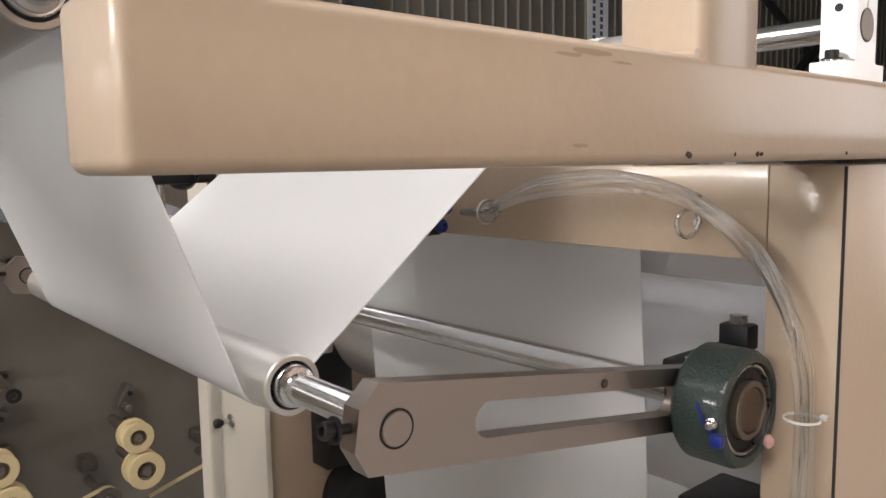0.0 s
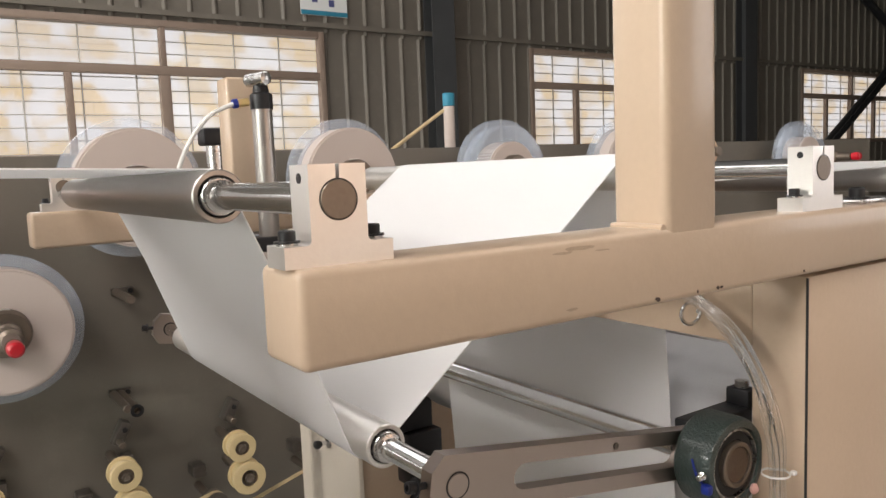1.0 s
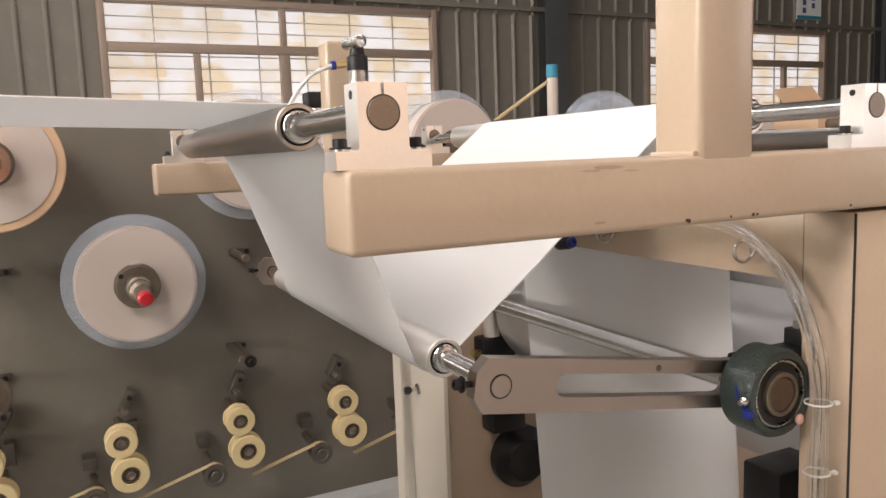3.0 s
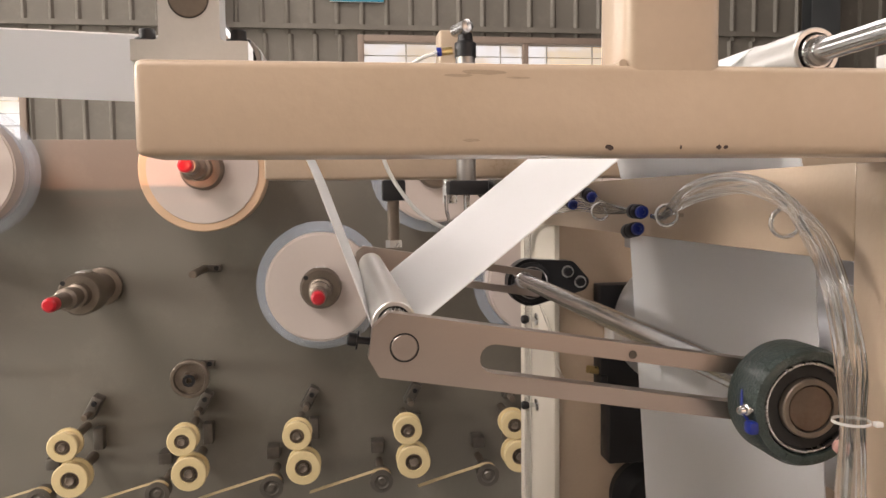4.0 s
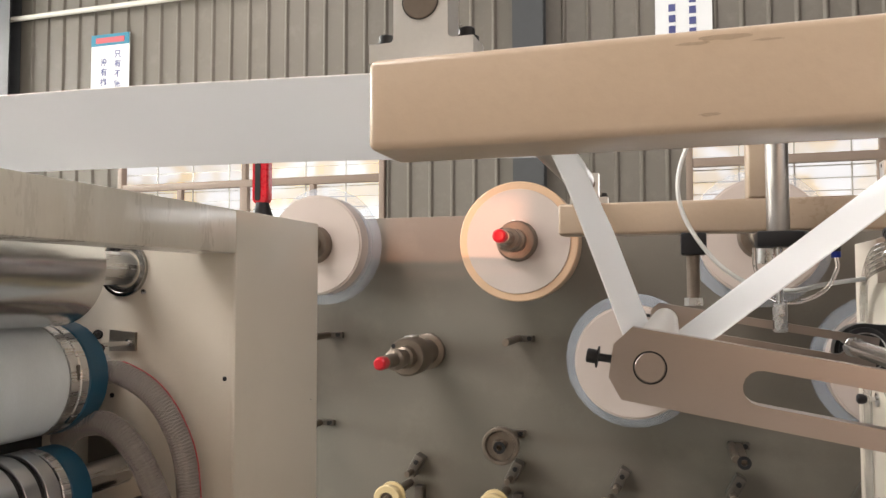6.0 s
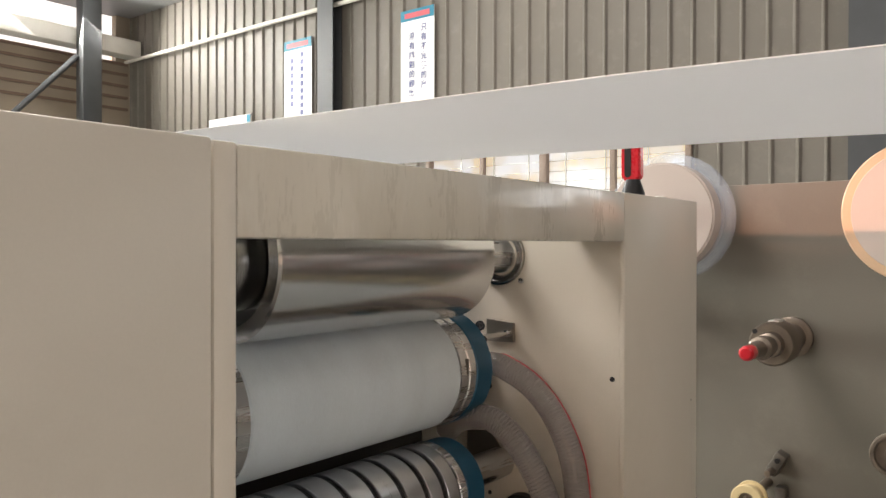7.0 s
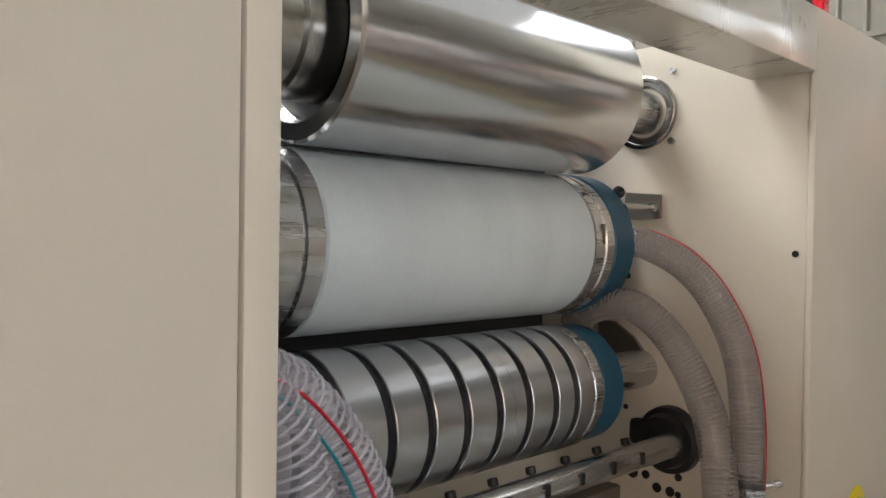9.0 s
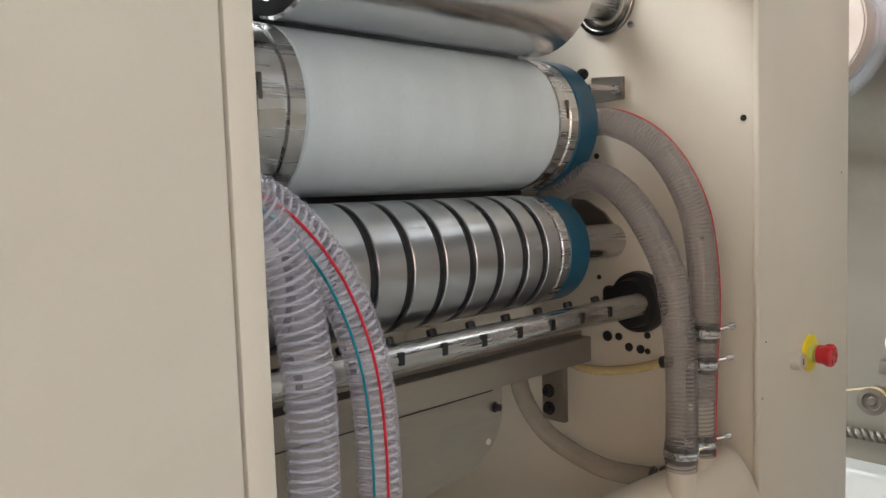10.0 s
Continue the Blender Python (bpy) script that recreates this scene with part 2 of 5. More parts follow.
def merge(bm, bm2):
    if bm is None:
        return bm2
    me = bpy.data.meshes.new("tmp")
    bm2.to_mesh(me)
    bm2.free()
    bm.from_mesh(me)
    bpy.data.meshes.remove(me)
    return bm


def lathe(start, way, profile, n=40, bm=None):
    """Turns a profile of (distance along way, radius) round the axis."""
    bm2 = bmesh.new()
    q = Vector(way).normalized().to_track_quat("Z", "Y").to_matrix()
    s = Vector(start)
    rings = []
    for d, r in profile:
        if r <= 1e-6:
            rings.append([bm2.verts.new(s + q @ Vector((0, 0, d)))])
        else:
            rings.append([bm2.verts.new(s + q @ Vector((r * math.cos(a), r * math.sin(a), d))) for a in [2 * math.pi * k / n for k in range(n)]])
    for a, b in zip(rings, rings[1:]):
        if len(a) == 1 and len(b) == 1:
            continue
        for k in range(n):
            j = (k + 1) % n
            if len(a) == 1:
                bm2.faces.new((a[0], b[k], b[j]))
            elif len(b) == 1:
                bm2.faces.new((a[k], a[j], b[0]))
            else:
                bm2.faces.new((a[k], a[j], b[j], b[k]))
    return merge(bm, bm2)


def cyl(a, b, r, n=32, ch=0.0, bm=None):
    """A closed rod from a to b with chamfered ends."""
    a, b = Vector(a), Vector(b)
    h = (b - a).length
    c = min(ch, r * 0.4, h * 0.3)
    prof = [(0, 0), (0, r - c), (c, r), (h - c, r), (h, r - c), (h, 0)] if c else [(0, 0), (0, r), (h, r), (h, 0)]
    return lathe(a, b - a, prof, n, bm)


def smooth_path(pts, steps=8):
    p = [Vector(v) for v in pts]
    p = [2 * p[0] - p[1]] + p + [2 * p[-1] - p[-2]]
    out = []
    for i in range(1, len(p) - 2):
        for k in range(steps):
            t = k / steps
            out.append(0.5 * (2 * p[i] + (p[i + 1] - p[i - 1]) * t + (2 * p[i - 1] - 5 * p[i] + 4 * p[i + 1] - p[i + 2]) * t * t
                              + (3 * p[i] - p[i - 1] - 3 * p[i + 1] + p[i + 2]) * t ** 3))
    out.append(p[-2])
    return out


def tube(pts, r, n=10, bm=None, wave=0.0):
    """A round tube along points; wave: height of the rings that stand out on it."""
    bm2 = bmesh.new()
    pts = [Vector(v) for v in pts]
    up = Vector((0.31, 0.17, 0.93))
    prev = None
    for i, c in enumerate(pts):
        d = (pts[min(i + 1, len(pts) - 1)] - pts[max(i - 1, 0)]).normalized()
        side = (up - d * up.dot(d)).normalized()
        up = side
        other = d.cross(side)
        rr = r + (wave if i % 2 else 0)
        ring = [bm2.verts.new(c + rr * (math.cos(2 * math.pi * k / n) * side + math.sin(2 * math.pi * k / n) * other)) for k in range(n)]
        if prev:
            for k in range(n):
                bm2.faces.new((prev[k], prev[(k + 1) % n], ring[(k + 1) % n], ring[k]))
        else:
            bm2.faces.new(ring[::-1])
        prev = ring
    bm2.faces.new(prev)
    return merge(bm, bm2)


def torus(c, way, R, r, n=28, m=10, bm=None):
    q = Vector(way).normalized().to_track_quat("Z", "Y").to_matrix()
    bm2 = bmesh.new()
    rings = []
    for k in range(n):
        a = 2 * math.pi * k / n
        rings.append([bm2.verts.new(Vector(c) + q @ Vector(((R + r * math.cos(b)) * math.cos(a), (R + r * math.cos(b)) * math.sin(a), r * math.sin(b))))
                      for b in [2 * math.pi * j / m for j in range(m)]])
    for k in range(n):
        for j in range(m):
            bm2.faces.new((rings[k][j], rings[(k + 1) % n][j], rings[(k + 1) % n][(j + 1) % m], rings[k][(j + 1) % m]))
    return merge(bm, bm2)


def sheet(line, y0, y1, thick=0.0012, bm=None):
    """A thin sheet that runs along a line of (x, z) and lies from y0 to y1."""
    bm2 = bmesh.new()
    pts = [Vector((x, 0, z)) for x, z in line]
    rows = []
    for i, c in enumerate(pts):
        d = (pts[min(i + 1, len(pts) - 1)] - pts[max(i - 1, 0)]).normalized()
        nrm = Vector((-d.z, 0, d.x)) * thick / 2
        rows.append([bm2.verts.new(c + nrm + Vector((0, y0, 0))), bm2.verts.new(c + nrm + Vector((0, y1, 0))),
                     bm2.verts.new(c - nrm + Vector((0, y1, 0))), bm2.verts.new(c - nrm + Vector((0, y0, 0)))])
    for a, b in zip(rows, rows[1:]):
        for k in range(4):
            bm2.faces.new((a[k], a[(k + 1) % 4], b[(k + 1) % 4], b[k]))
    bm2.faces.new(rows[0][::-1])
    bm2.faces.new(rows[-1])
    return merge(bm, bm2)


def plate(outline, y0, y1, holes=(), bevel=0.0):
    """A plate in the x-z plane from its outline, with holes cut through, from y0 to y1."""
    bm = bmesh.new()
    loops = [outline, *holes]
    edges = []
    for lp in loops:
        vs = [bm.verts.new((x, y0, z)) for x, z in lp]
        edges += [bm.edges.new((vs[i], vs[(i + 1) % len(vs)])) for i in range(len(vs))]
    bmesh.ops.triangle_fill(bm, use_beauty=True, use_dissolve=True, edges=edges, normal=(0, -1, 0))
    ext = bmesh.ops.extrude_face_region(bm, geom=bm.faces[:])
    for v in ext["geom"]:
        if isinstance(v, bmesh.types.BMVert):
            v.co.y = y1
    return bm


def arc(cx, cz, r, a0, a1, n=10):
    return [(cx + r * math.cos(radians(a0 + (a1 - a0) * k / n)), cz + r * math.sin(radians(a0 + (a1 - a0) * k / n))) for k in range(n + 1)]


def cap_screw(parent, c, way, r=0.005, h=0.007, label="black socket head screw"):
    """A socket head cap screw whose head stands h from c along way."""
    w = Vector(way).normalized()
    bm = lathe(c, w, [(0, 0), (0, r * 1.5), (r * 0.25, r * 1.5), (r * 0.25, r), (h - r * 0.15, r), (h, r * 0.88), (h, r * 0.55), (h * 0.5, r * 0.5), (h * 0.5, 0)], 18)
    return part("screw", bm, BLACK, parent, label)

# ---------------------------------------------------------------- the hall
solid("floor", box(-20, 33, -8.2, 11.5, -0.1, 0), CONCRETE, "pale grey painted concrete factory floor", "floor", "structure")
NW = 10.3          # inner face of the north wall
WIN = [(-8.85, -4.0), (0.35, 5.1), (9.2, 13.9), (18.05, 22.9)]
SILL, HEAD, TRANSOM = 1.9, 3.74, 3.08


def wall_sheet(x0, x1, z0, z1, bm=None):
    """Ribbed sheet between two places of the north wall: flat pans with standing ribs."""
    line = []
    x = x0
    while x < x1 - 0.02:
        e = min(x + 0.34, x1)
        line += [(x, 0.0), (x + 0.03, 0.035), (min(x + 0.05, e), 0.035), (min(x + 0.08, e), 0.0), (e, 0.0)]
        x = e
    bm2 = bmesh.new()
    low = [bm2.verts.new((a, NW - d, z0)) for a, d in line]
    top = [bm2.verts.new((a, NW - d, z1)) for a, d in line]
    for k in range(len(line) - 1):
        if (low[k].co - low[k + 1].co).length > 1e-5:
            bm2.faces.new((low[k], low[k + 1], top[k + 1], top[k]))
    bm2.verts.ensure_lookup_table()
    lb = [bm2.verts.new((x0, NW + 0.12, z0)), bm2.verts.new((x1, NW + 0.12, z0)), bm2.verts.new((x1, NW + 0.12, z1)), bm2.verts.new((x0, NW + 0.12, z1))]
    bm2.faces.new(lb)
    bm2.faces.new((low[0], top[0], lb[3], lb[0]))
    bm2.faces.new((low[-1], lb[1], lb[2], top[-1]))
    return merge(bm, bm2)


bm = wall_sheet(-19, 32, 0, SILL)
wall_sheet(-19, 32, HEAD, 7.4, bm)
edges = [-19] + [v for w in WIN for v in w] + [32]
for a, b in zip(edges[::2], edges[1::2]):
    wall_sheet(a, b, SILL, HEAD, bm)
solid("wall_north", bm, WALLM, "ribbed beige-grey metal sheet factory wall", "wall", "structure")
bm = box(32, 32.2, -8, 10.4, 0, 7.4)
solid("wall_east", bm, WALLM, "plain beige-grey sheet factory wall", "wall", "structure")
# the west gable has a high window band
bm = box(-19.2, -19, -2.4, 10.3, 0, 6.2)
# the low gap here is added beside the west fill lamp
box(-19.2, -19, -8, -7.6, 0, 5.6, bm=bm)
box(-19.2, -19, -7.6, -2.4, 4.6, 5.6, bm=bm)
box(-19.2, -19, -2.4, -2, 6.2, 7.4, bm=bm)
box(-19.2, -19, -8, -2.4, 5.6, 7.4, bm=bm)
box(-19.2, -19, 9.9, 10.3, 6.2, 7.4, bm=bm)
solid("wall_west", bm, GABLE, "ribbed beige-grey gable wall with high windows", "wall", "structure")
# unseen south wall with an added wide opening and low gap for evening sun
DX0, DX1, DZ = -3.5, 6.5, 4.6
bm = box(-19, DX0, -8.2, -8, 0, 7.4)
box(DX1, 8.3, -8.2, -8, 0, 7.4, bm=bm)
box(14.7, 32, -8.2, -8, 0, 7.4, bm=bm)
box(8.3, 14.7, -8.2, -8, 4.8, 7.4, bm=bm)
# sheet added outside the second opening just to keep the sun out
box(8.3, 14.7, -8.35, -8.22, 0, 4.9, bm=bm)
box(DX0, DX1, -8.2, -8, DZ, 7.4, bm=bm)
solid("wall_south", bm, WALLM, "unseen beige-grey sheet wall with an opening added for the sun", "wall", "structure")
# added unseen screen; its slot trims the sun to the patch on the plate
SX, SZ = 0.88, 2.27
bm = box(DX0, SX - 0.34, -8.0, -7.9, 0, DZ)
box(SX + 0.32, DX1, -8.0, -7.9, 0, DZ, bm=bm)
box(SX - 0.34, SX + 0.32, -8.0, -7.9, 0, SZ - 0.14, bm=bm)
box(SX - 0.34, SX + 0.32, -8.0, -7.9, SZ + 0.14, DZ, bm=bm)
solid("sun_slot_screen", bm, WALLM, "unseen sheet screen with a slot that shapes the sun patch", "door", "structure")
solid("ceiling", box(-19.2, 32.2, -8.2, 10.5, 7.4, 7.5), ROOFM, "grey sheet metal roof", "ceiling", "structure")

for cx in (-11.25, -1.75, 7.15, 15.6, 25.9):
    bm = box(cx - 0.22, cx + 0.22, NW - 0.30, NW - 0.285, 0, 7.4)
    box(cx - 0.22, cx + 0.22, NW - 0.06, NW - 0.045, 0, 7.4, bm=bm)
    box(cx - 0.01, cx + 0.01, NW - 0.285, NW - 0.06, 0, 7.4, bm=bm)
    solid("steel_column", bm, DARKSTEEL, "dark grey steel I-section column on the wall", "column", group="wall columns", at=(cx, NW - 0.18, 0))

xb = thing("wall_brace", "dark steel cross brace between two wall columns", "brace", (22.76, NW - 0.35, 4.52))
for dz in (0.11, -0.11):
    part("brace_bar", cyl((17.5, NW - 0.35, 1.06 + dz), (27.0, NW - 0.35, 7.05 + dz), 0.075, 8), BRACE, xb)
part("brace_bar", cyl((18.4, NW - 0.28, 6.55), (28.5, NW - 0.28, 2.10), 0.105, 8), BRACE, xb)
part("gusset", box(22.42, 23.10, NW - 0.33, NW - 0.30, 4.22, 4.82), BRACE, xb)


def window(k, x0, x1):
    w = thing("window_%d" % k, "wide brown-framed factory window with thin glazing bars", "window", ((x0 + x1) / 2, NW, SILL), kind="structure")
    f = 0.09
    frame_m = WINFRAME
    for nm, b in (("window_frame", (x0, x0 + f, NW - 0.07, NW + 0.06, SILL, HEAD)), ("window_frame", (x1 - f, x1, NW - 0.07, NW + 0.06, SILL, HEAD)),
                  ("window_frame", (x0 + f, x1 - f, NW - 0.07, NW + 0.06, HEAD - f, HEAD)), ("window_frame", (x0 + f, x1 - f, NW - 0.07, NW + 0.06, SILL, SILL + f)),
                  ("transom", (x0 + f, x1 - f, NW - 0.06, NW + 0.05, TRANSOM - 0.06, TRANSOM + 0.06))):
        part(nm, box(*b, bevel=0.008), frame_m, w)
    mid = (x0 + x1) / 2
    part("mullion", box(mid - 0.07, mid + 0.07, NW - 0.058, NW + 0.05, SILL + f, TRANSOM - 0.06, bevel=0.006), frame_m, w)
    part("mullion", box(mid - 0.04, mid + 0.04, NW - 0.058, NW + 0.05, TRANSOM + 0.06, HEAD - f, bevel=0.006), frame_m, w)
    for q in (0.25, 0.75):
        xx = x0 + (x1 - x0) * q
        part("mullion", box(xx - 0.045, xx + 0.045, NW - 0.05, NW + 0.04, SILL + f, TRANSOM - 0.06, bevel=0.006), frame_m, w)
    n = 7
    for i in range(1, n):
        xx = x0 + (x1 - x0) * i / n
        part("glazing_bar", box(xx - 0.012, xx + 0.012, NW + 0.07, NW + 0.09, SILL, HEAD), BARS, w)
    z = SILL + 0.1
    while z < HEAD - 0.05:
        part("glazing_bar", box(x0, x1, NW + 0.092, NW + 0.106, z - 0.008, z + 0.008), BARS, w)
        z += 0.165
    return w


WINFRAME = mat("brown_window_frame", (0.27, 0.20, 0.16), 0.5, vary=0.06)
BARS = mat("grey_window_bars", (0.60, 0.58, 0.55), 0.5, 0.3, vary=0.05)
for k, (a, b) in enumerate(WIN):
    window(k + 1, a, b)


def outside_material():
    """Neighbouring building, pale plaster over yellow stone; its sunlight is glow in the colour."""
    m = bpy.data.materials.new("glowing_outdoors")
    m.use_nodes = True
    n, l = m.node_tree.nodes, m.node_tree.links
    p = n["Principled BSDF"]
    tc = n.new("ShaderNodeTexCoord")
    br = n.new("ShaderNodeTexBrick")
    br.inputs["Scale"].default_value = 1.0
    br.inputs["Brick Width"].default_value, br.inputs["Row Height"].default_value = 0.55, 0.22
    br.inputs["Mortar Size"].default_value = 0.012
    br.inputs["Mortar Smooth"].default_value = 1.0
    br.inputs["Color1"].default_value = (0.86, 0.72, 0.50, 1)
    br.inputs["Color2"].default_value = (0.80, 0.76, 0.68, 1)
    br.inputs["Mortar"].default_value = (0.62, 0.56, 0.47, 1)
    mp = n.new("ShaderNodeMapping")
    mp.inputs["Rotation"].default_value = (radians(90), 0, 0)
    l.new(tc.outputs["Object"], mp.inputs[0])
    l.new(mp.outputs[0], br.inputs[0])
    no = n.new("ShaderNodeTexNoise")
    no.inputs["Scale"].default_value, no.inputs["Detail"].default_value = 1.7, 9
    l.new(tc.outputs["Object"], no.inputs[0])
    r = n.new("ShaderNodeMapRange")
    l.new(no.outputs[0], r.inputs[0])
    r.inputs[1].default_value, r.inputs[2].default_value = 0.44, 0.56
    mx = n.new("ShaderNodeMix")
    mx.data_type = "RGBA"
    l.new(r.outputs[0], mx.inputs[0])
    l.new(br.outputs[0], mx.inputs[6])
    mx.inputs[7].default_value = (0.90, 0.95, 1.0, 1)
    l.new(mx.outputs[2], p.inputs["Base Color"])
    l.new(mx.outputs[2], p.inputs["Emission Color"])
    # emission takes the part of daylight falling on the wall
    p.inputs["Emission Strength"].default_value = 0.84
    return m


solid("backdrop", box(-24, 40, 12.4, 12.5, -1, 8), outside_material(), "neighbouring wall outdoors that glows in place of sunlight", "backdrop", "structure")
solid("backdrop", box(-26.1, -26, -12, 14, -1, 12), glow("bright_sky", (0.95, 0.97, 1.0), 1.1), "bright sky outdoors", "backdrop", "structure")
solid("girt", box(-19, 32, NW - 0.10, NW - 0.04, 3.80, 3.87), WALLM, "light horizontal steel wall rail", "rail", "structure")
solid("pipe", cyl((-19, NW - 0.14, 6.22), (2, NW - 0.14, 6.22), 0.045, 16), WHITEPAINT, "thin white pipe along the wall", "pipe", "structure")


def lettering(parent, column, xm, y, z, size):
    """A column of characters, one below another, as thin solid letters."""
    for k, ch in enumerate(column):
        cu = bpy.data.curves.new("letter", "FONT")
        cu.body, cu.size, cu.extrude, cu.offset = ch, size, 0.001, 0.003
        cu.align_x = "CENTER"
        ob = new("letter", cu)
        cu.materials.append(INK)
        ob.parent = parent
        base = origin_of(parent)
        ob.matrix_basis = Matrix.Translation(Vector((xm, y - 0.003, z - size * 1.22 * k - size)) - base) @ pose(0, 0, 0, 90)


def banner(x0, x1, z0, z1, cols=2, words=()):
    b = thing("wall_banner", "white hanging wall banner with blue head and ink marks", "banner", ((x0 + x1) / 2, NW - 0.06, z1), "wall banners")
    y = NW - 0.06
    part("sheet", box(x0, x1, y, y + 0.012, z0, z1), BANNERW, b)
    part("head", box(x0, x1, y - 0.006, y - 0.002, z1 - 0.20, z1 - 0.002), BANNERB, b)
    part("head_mark", box(x0 + 0.10, x1 - 0.10, y - 0.012, y - 0.008, z1 - 0.155, z1 - 0.06), BANNERR, b)
    w = x1 - x0
    for col, fx, zt in zip(words, (0.70, 0.34), (0.27, 0.40)):
        lettering(b, col, x0 + w * fx, y, z1 - zt, 0.142)
    for c in range(0 if words else cols):
        xx = x0 + w * (0.30 if c == 0 else 0.66)
        n = 7 if c == 0 else 9
        zt = z1 - (0.38 if c == 0 else 0.28)
        for k in range(n):
            zz = zt - k * 0.15
            if zz - 0.09 > z0 + 0.12:
                part("mark", box(xx - 0.045, xx + 0.045, y - 0.006, y - 0.002, zz - 0.10, zz), INK, b)
    part("foot", box(x0, x1, y - 0.006, y - 0.002, z0 + 0.004, z0 + 0.07), BANNERB, b)
    return b


banner(-9.46, -8.67, 4.0, 5.78, words=("只有不完美的产", "没有挑剔的顾客"))
for x0, x1, z0, z1 in ((-12.76, -11.90, 4.0, 5.75), (-0.02, 0.72, 4.18, 5.65), (4.75, 5.52, 3.98, 5.4), (13.0, 13.7, 3.95, 5.3)):
    banner(x0, x1, z0, z1)

# ---------------------------------------------------------------- reel stand behind the machine
PY = 2.74          # face of the big plate
solid("reel_plate", box(-2.6, 6.2, PY, PY + 0.02, 0.05, 1.722, bevel=0.004), GREYPANEL, "large upright grey-green painted machine plate", "machine plate", at=(0, PY, 0.05))


def spindle(x, z):
    s = thing("reel_spindle", "worn steel reel spindle with a red end knob on the plate", "spindle", (x, PY, z), "reel spindles")
    part("flange", lathe((x, PY + 0.003, z), (0, -1, 0), [(0, 0), (0, 0.078), (0.02, 0.078), (0.025, 0.07), (0.025, 0)], 32), SPINDLE, s)
    part("shaft", lathe((x, PY - 0.025, z), (0, -1, 0), [(0, 0), (0, 0.055), (0.16, 0.055), (0.165, 0.0795), (0.25, 0.0795), (0.262, 0.072), (0.262, 0.046), (0.30, 0.043), (0.305, 0.034), (0.35, 0.034),
                                                        (0.355, 0.040), (0.40, 0.040), (0.41, 0.028), (0.50, 0.026), (0.505, 0)], 28), SPINDLE, s)
    part("expander", box(x - 0.02, x + 0.02, PY - 0.26, PY - 0.18, z + 0.07, z + 0.0825, bevel=0.004), ALU, s)
    part("knob", lathe((x, PY - 0.53, z), (0, -1, 0), [(0, 0), (0, 0.024), (0.03, 0.026), (0.046, 0.024), (0.053, 0.017), (0.055, 0)], 24), RED, s, "red plastic knob")
    part("pin_hole", cyl((x - 0.055, PY - 0.286, z + 0.043), (x - 0.055, PY - 0.2885, z + 0.043), 0.009, 12), BLACK, s)
    return s


def reel(x, z, r, film, width=0.12, core=None):
    y1 = PY - 0.12
    y0 = y1 - width
    t = thing("film_reel", "wound film reel with a pale core face on a spindle", "film reel", (x, y0, z), "film reels")
    if film is KRAFT:
        part("film", lathe((x, y1, z), (0, -1, 0), [(0, 0.083), (0, r + 0.02), (0.01, r + 0.024), (width - 0.004, r + 0.024), (width, r + 0.02), (width, 0.083), (0, 0.083)], 64), film, t, "tan wound film")
    else:
        rc_ = core or r
        part("film", lathe((x, y1, z), (0, -1, 0), [(0, 0.083), (0, rc_ - 0.003), (0.003, rc_), (width, rc_), (width, 0.083), (0, 0.083)], 64), CORE, t)
        part("flange", lathe((x, y1 + 0.002, z), (0, -1, 0), [(0, 0.083), (0, r + 0.042), (0.05, r + 0.042), (0.05, r + 0.001), (0.0, r + 0.001)], 64), FILM, t, "clear plastic film edge")
    if core:          # a clear film roll on a pale core
        part("roll", lathe((x, y1 - 0.003, z), (0, -1, 0), [(0, core), (0, r + 0.012), (width - 0.02, r + 0.012), (width - 0.012, r + 0.006), (width - 0.012, core), (0, core)], 56), FILM, t, "bluish clear wound film")
        r = core
    part("face", lathe((x, y0 + 0.001, z), (0, -1, 0), [(0, 0.081), (0, r - 0.006), (0.006, r - 0.008), (0.006, 0.081), (0, 0.081)], 64), CORE, t, "flat white side face of the wound film")
    return t


ROW1 = [-1.28, -0.40, 0.49, 1.37, 2.25, 3.13, 4.90]
ROW2 = [-1.73, -0.85, 0.033, 0.91, 1.80]
for i, x in enumerate(ROW1):
    spindle(x, 1.592)
    reel(x, 1.592, 0.214, KRAFT if i == 1 else FILM, core=0.145 if i in (4, 6) else None)
for i, x in enumerate(ROW2):
    spindle(x, 1.13)
    if i != 1:
        reel(x, 1.13, 0.214, FILM)

# ---------------------------------------------------------------- main frame
frame1 = thing("machine_frame", "cream-painted welded square tube frame with chipped paint", "machine frame", (0.6, 0.03, 0))
part("front_beam", box(0.003, 1.75, 0, 0.058, 1.50, 1.56, bevel=0.0055, seg=4), CREAM, frame1)
part("post", box(0.319, 0.386, 0.0003, 0.0577, 1.535, 2.6, bevel=0.0075, seg=4), CREAM, frame1)
part("hole_rim", lathe((0.363, 0.0009, 1.768), (0, -1, 0), [(0, 0.0086), (0, 0.0118), (0.001, 0.0114), (0.0012, 0.0090), (0, 0.0086)], 28), CREAM, frame1)
part("bolt_hole", cyl((0.363, 0.004, 1.768), (0.363, 0.0001, 1.768), 0.0088, 28), BLACK, frame1, "dark drilled hole")
part("weld_bead", tube([(0.317, 0.002, 1.5605), (0.3165, 0.03, 1.561), (0.317, 0.056, 1.5605)], 0.003, 8), CREAM, frame1)
rs = random.Random(8)
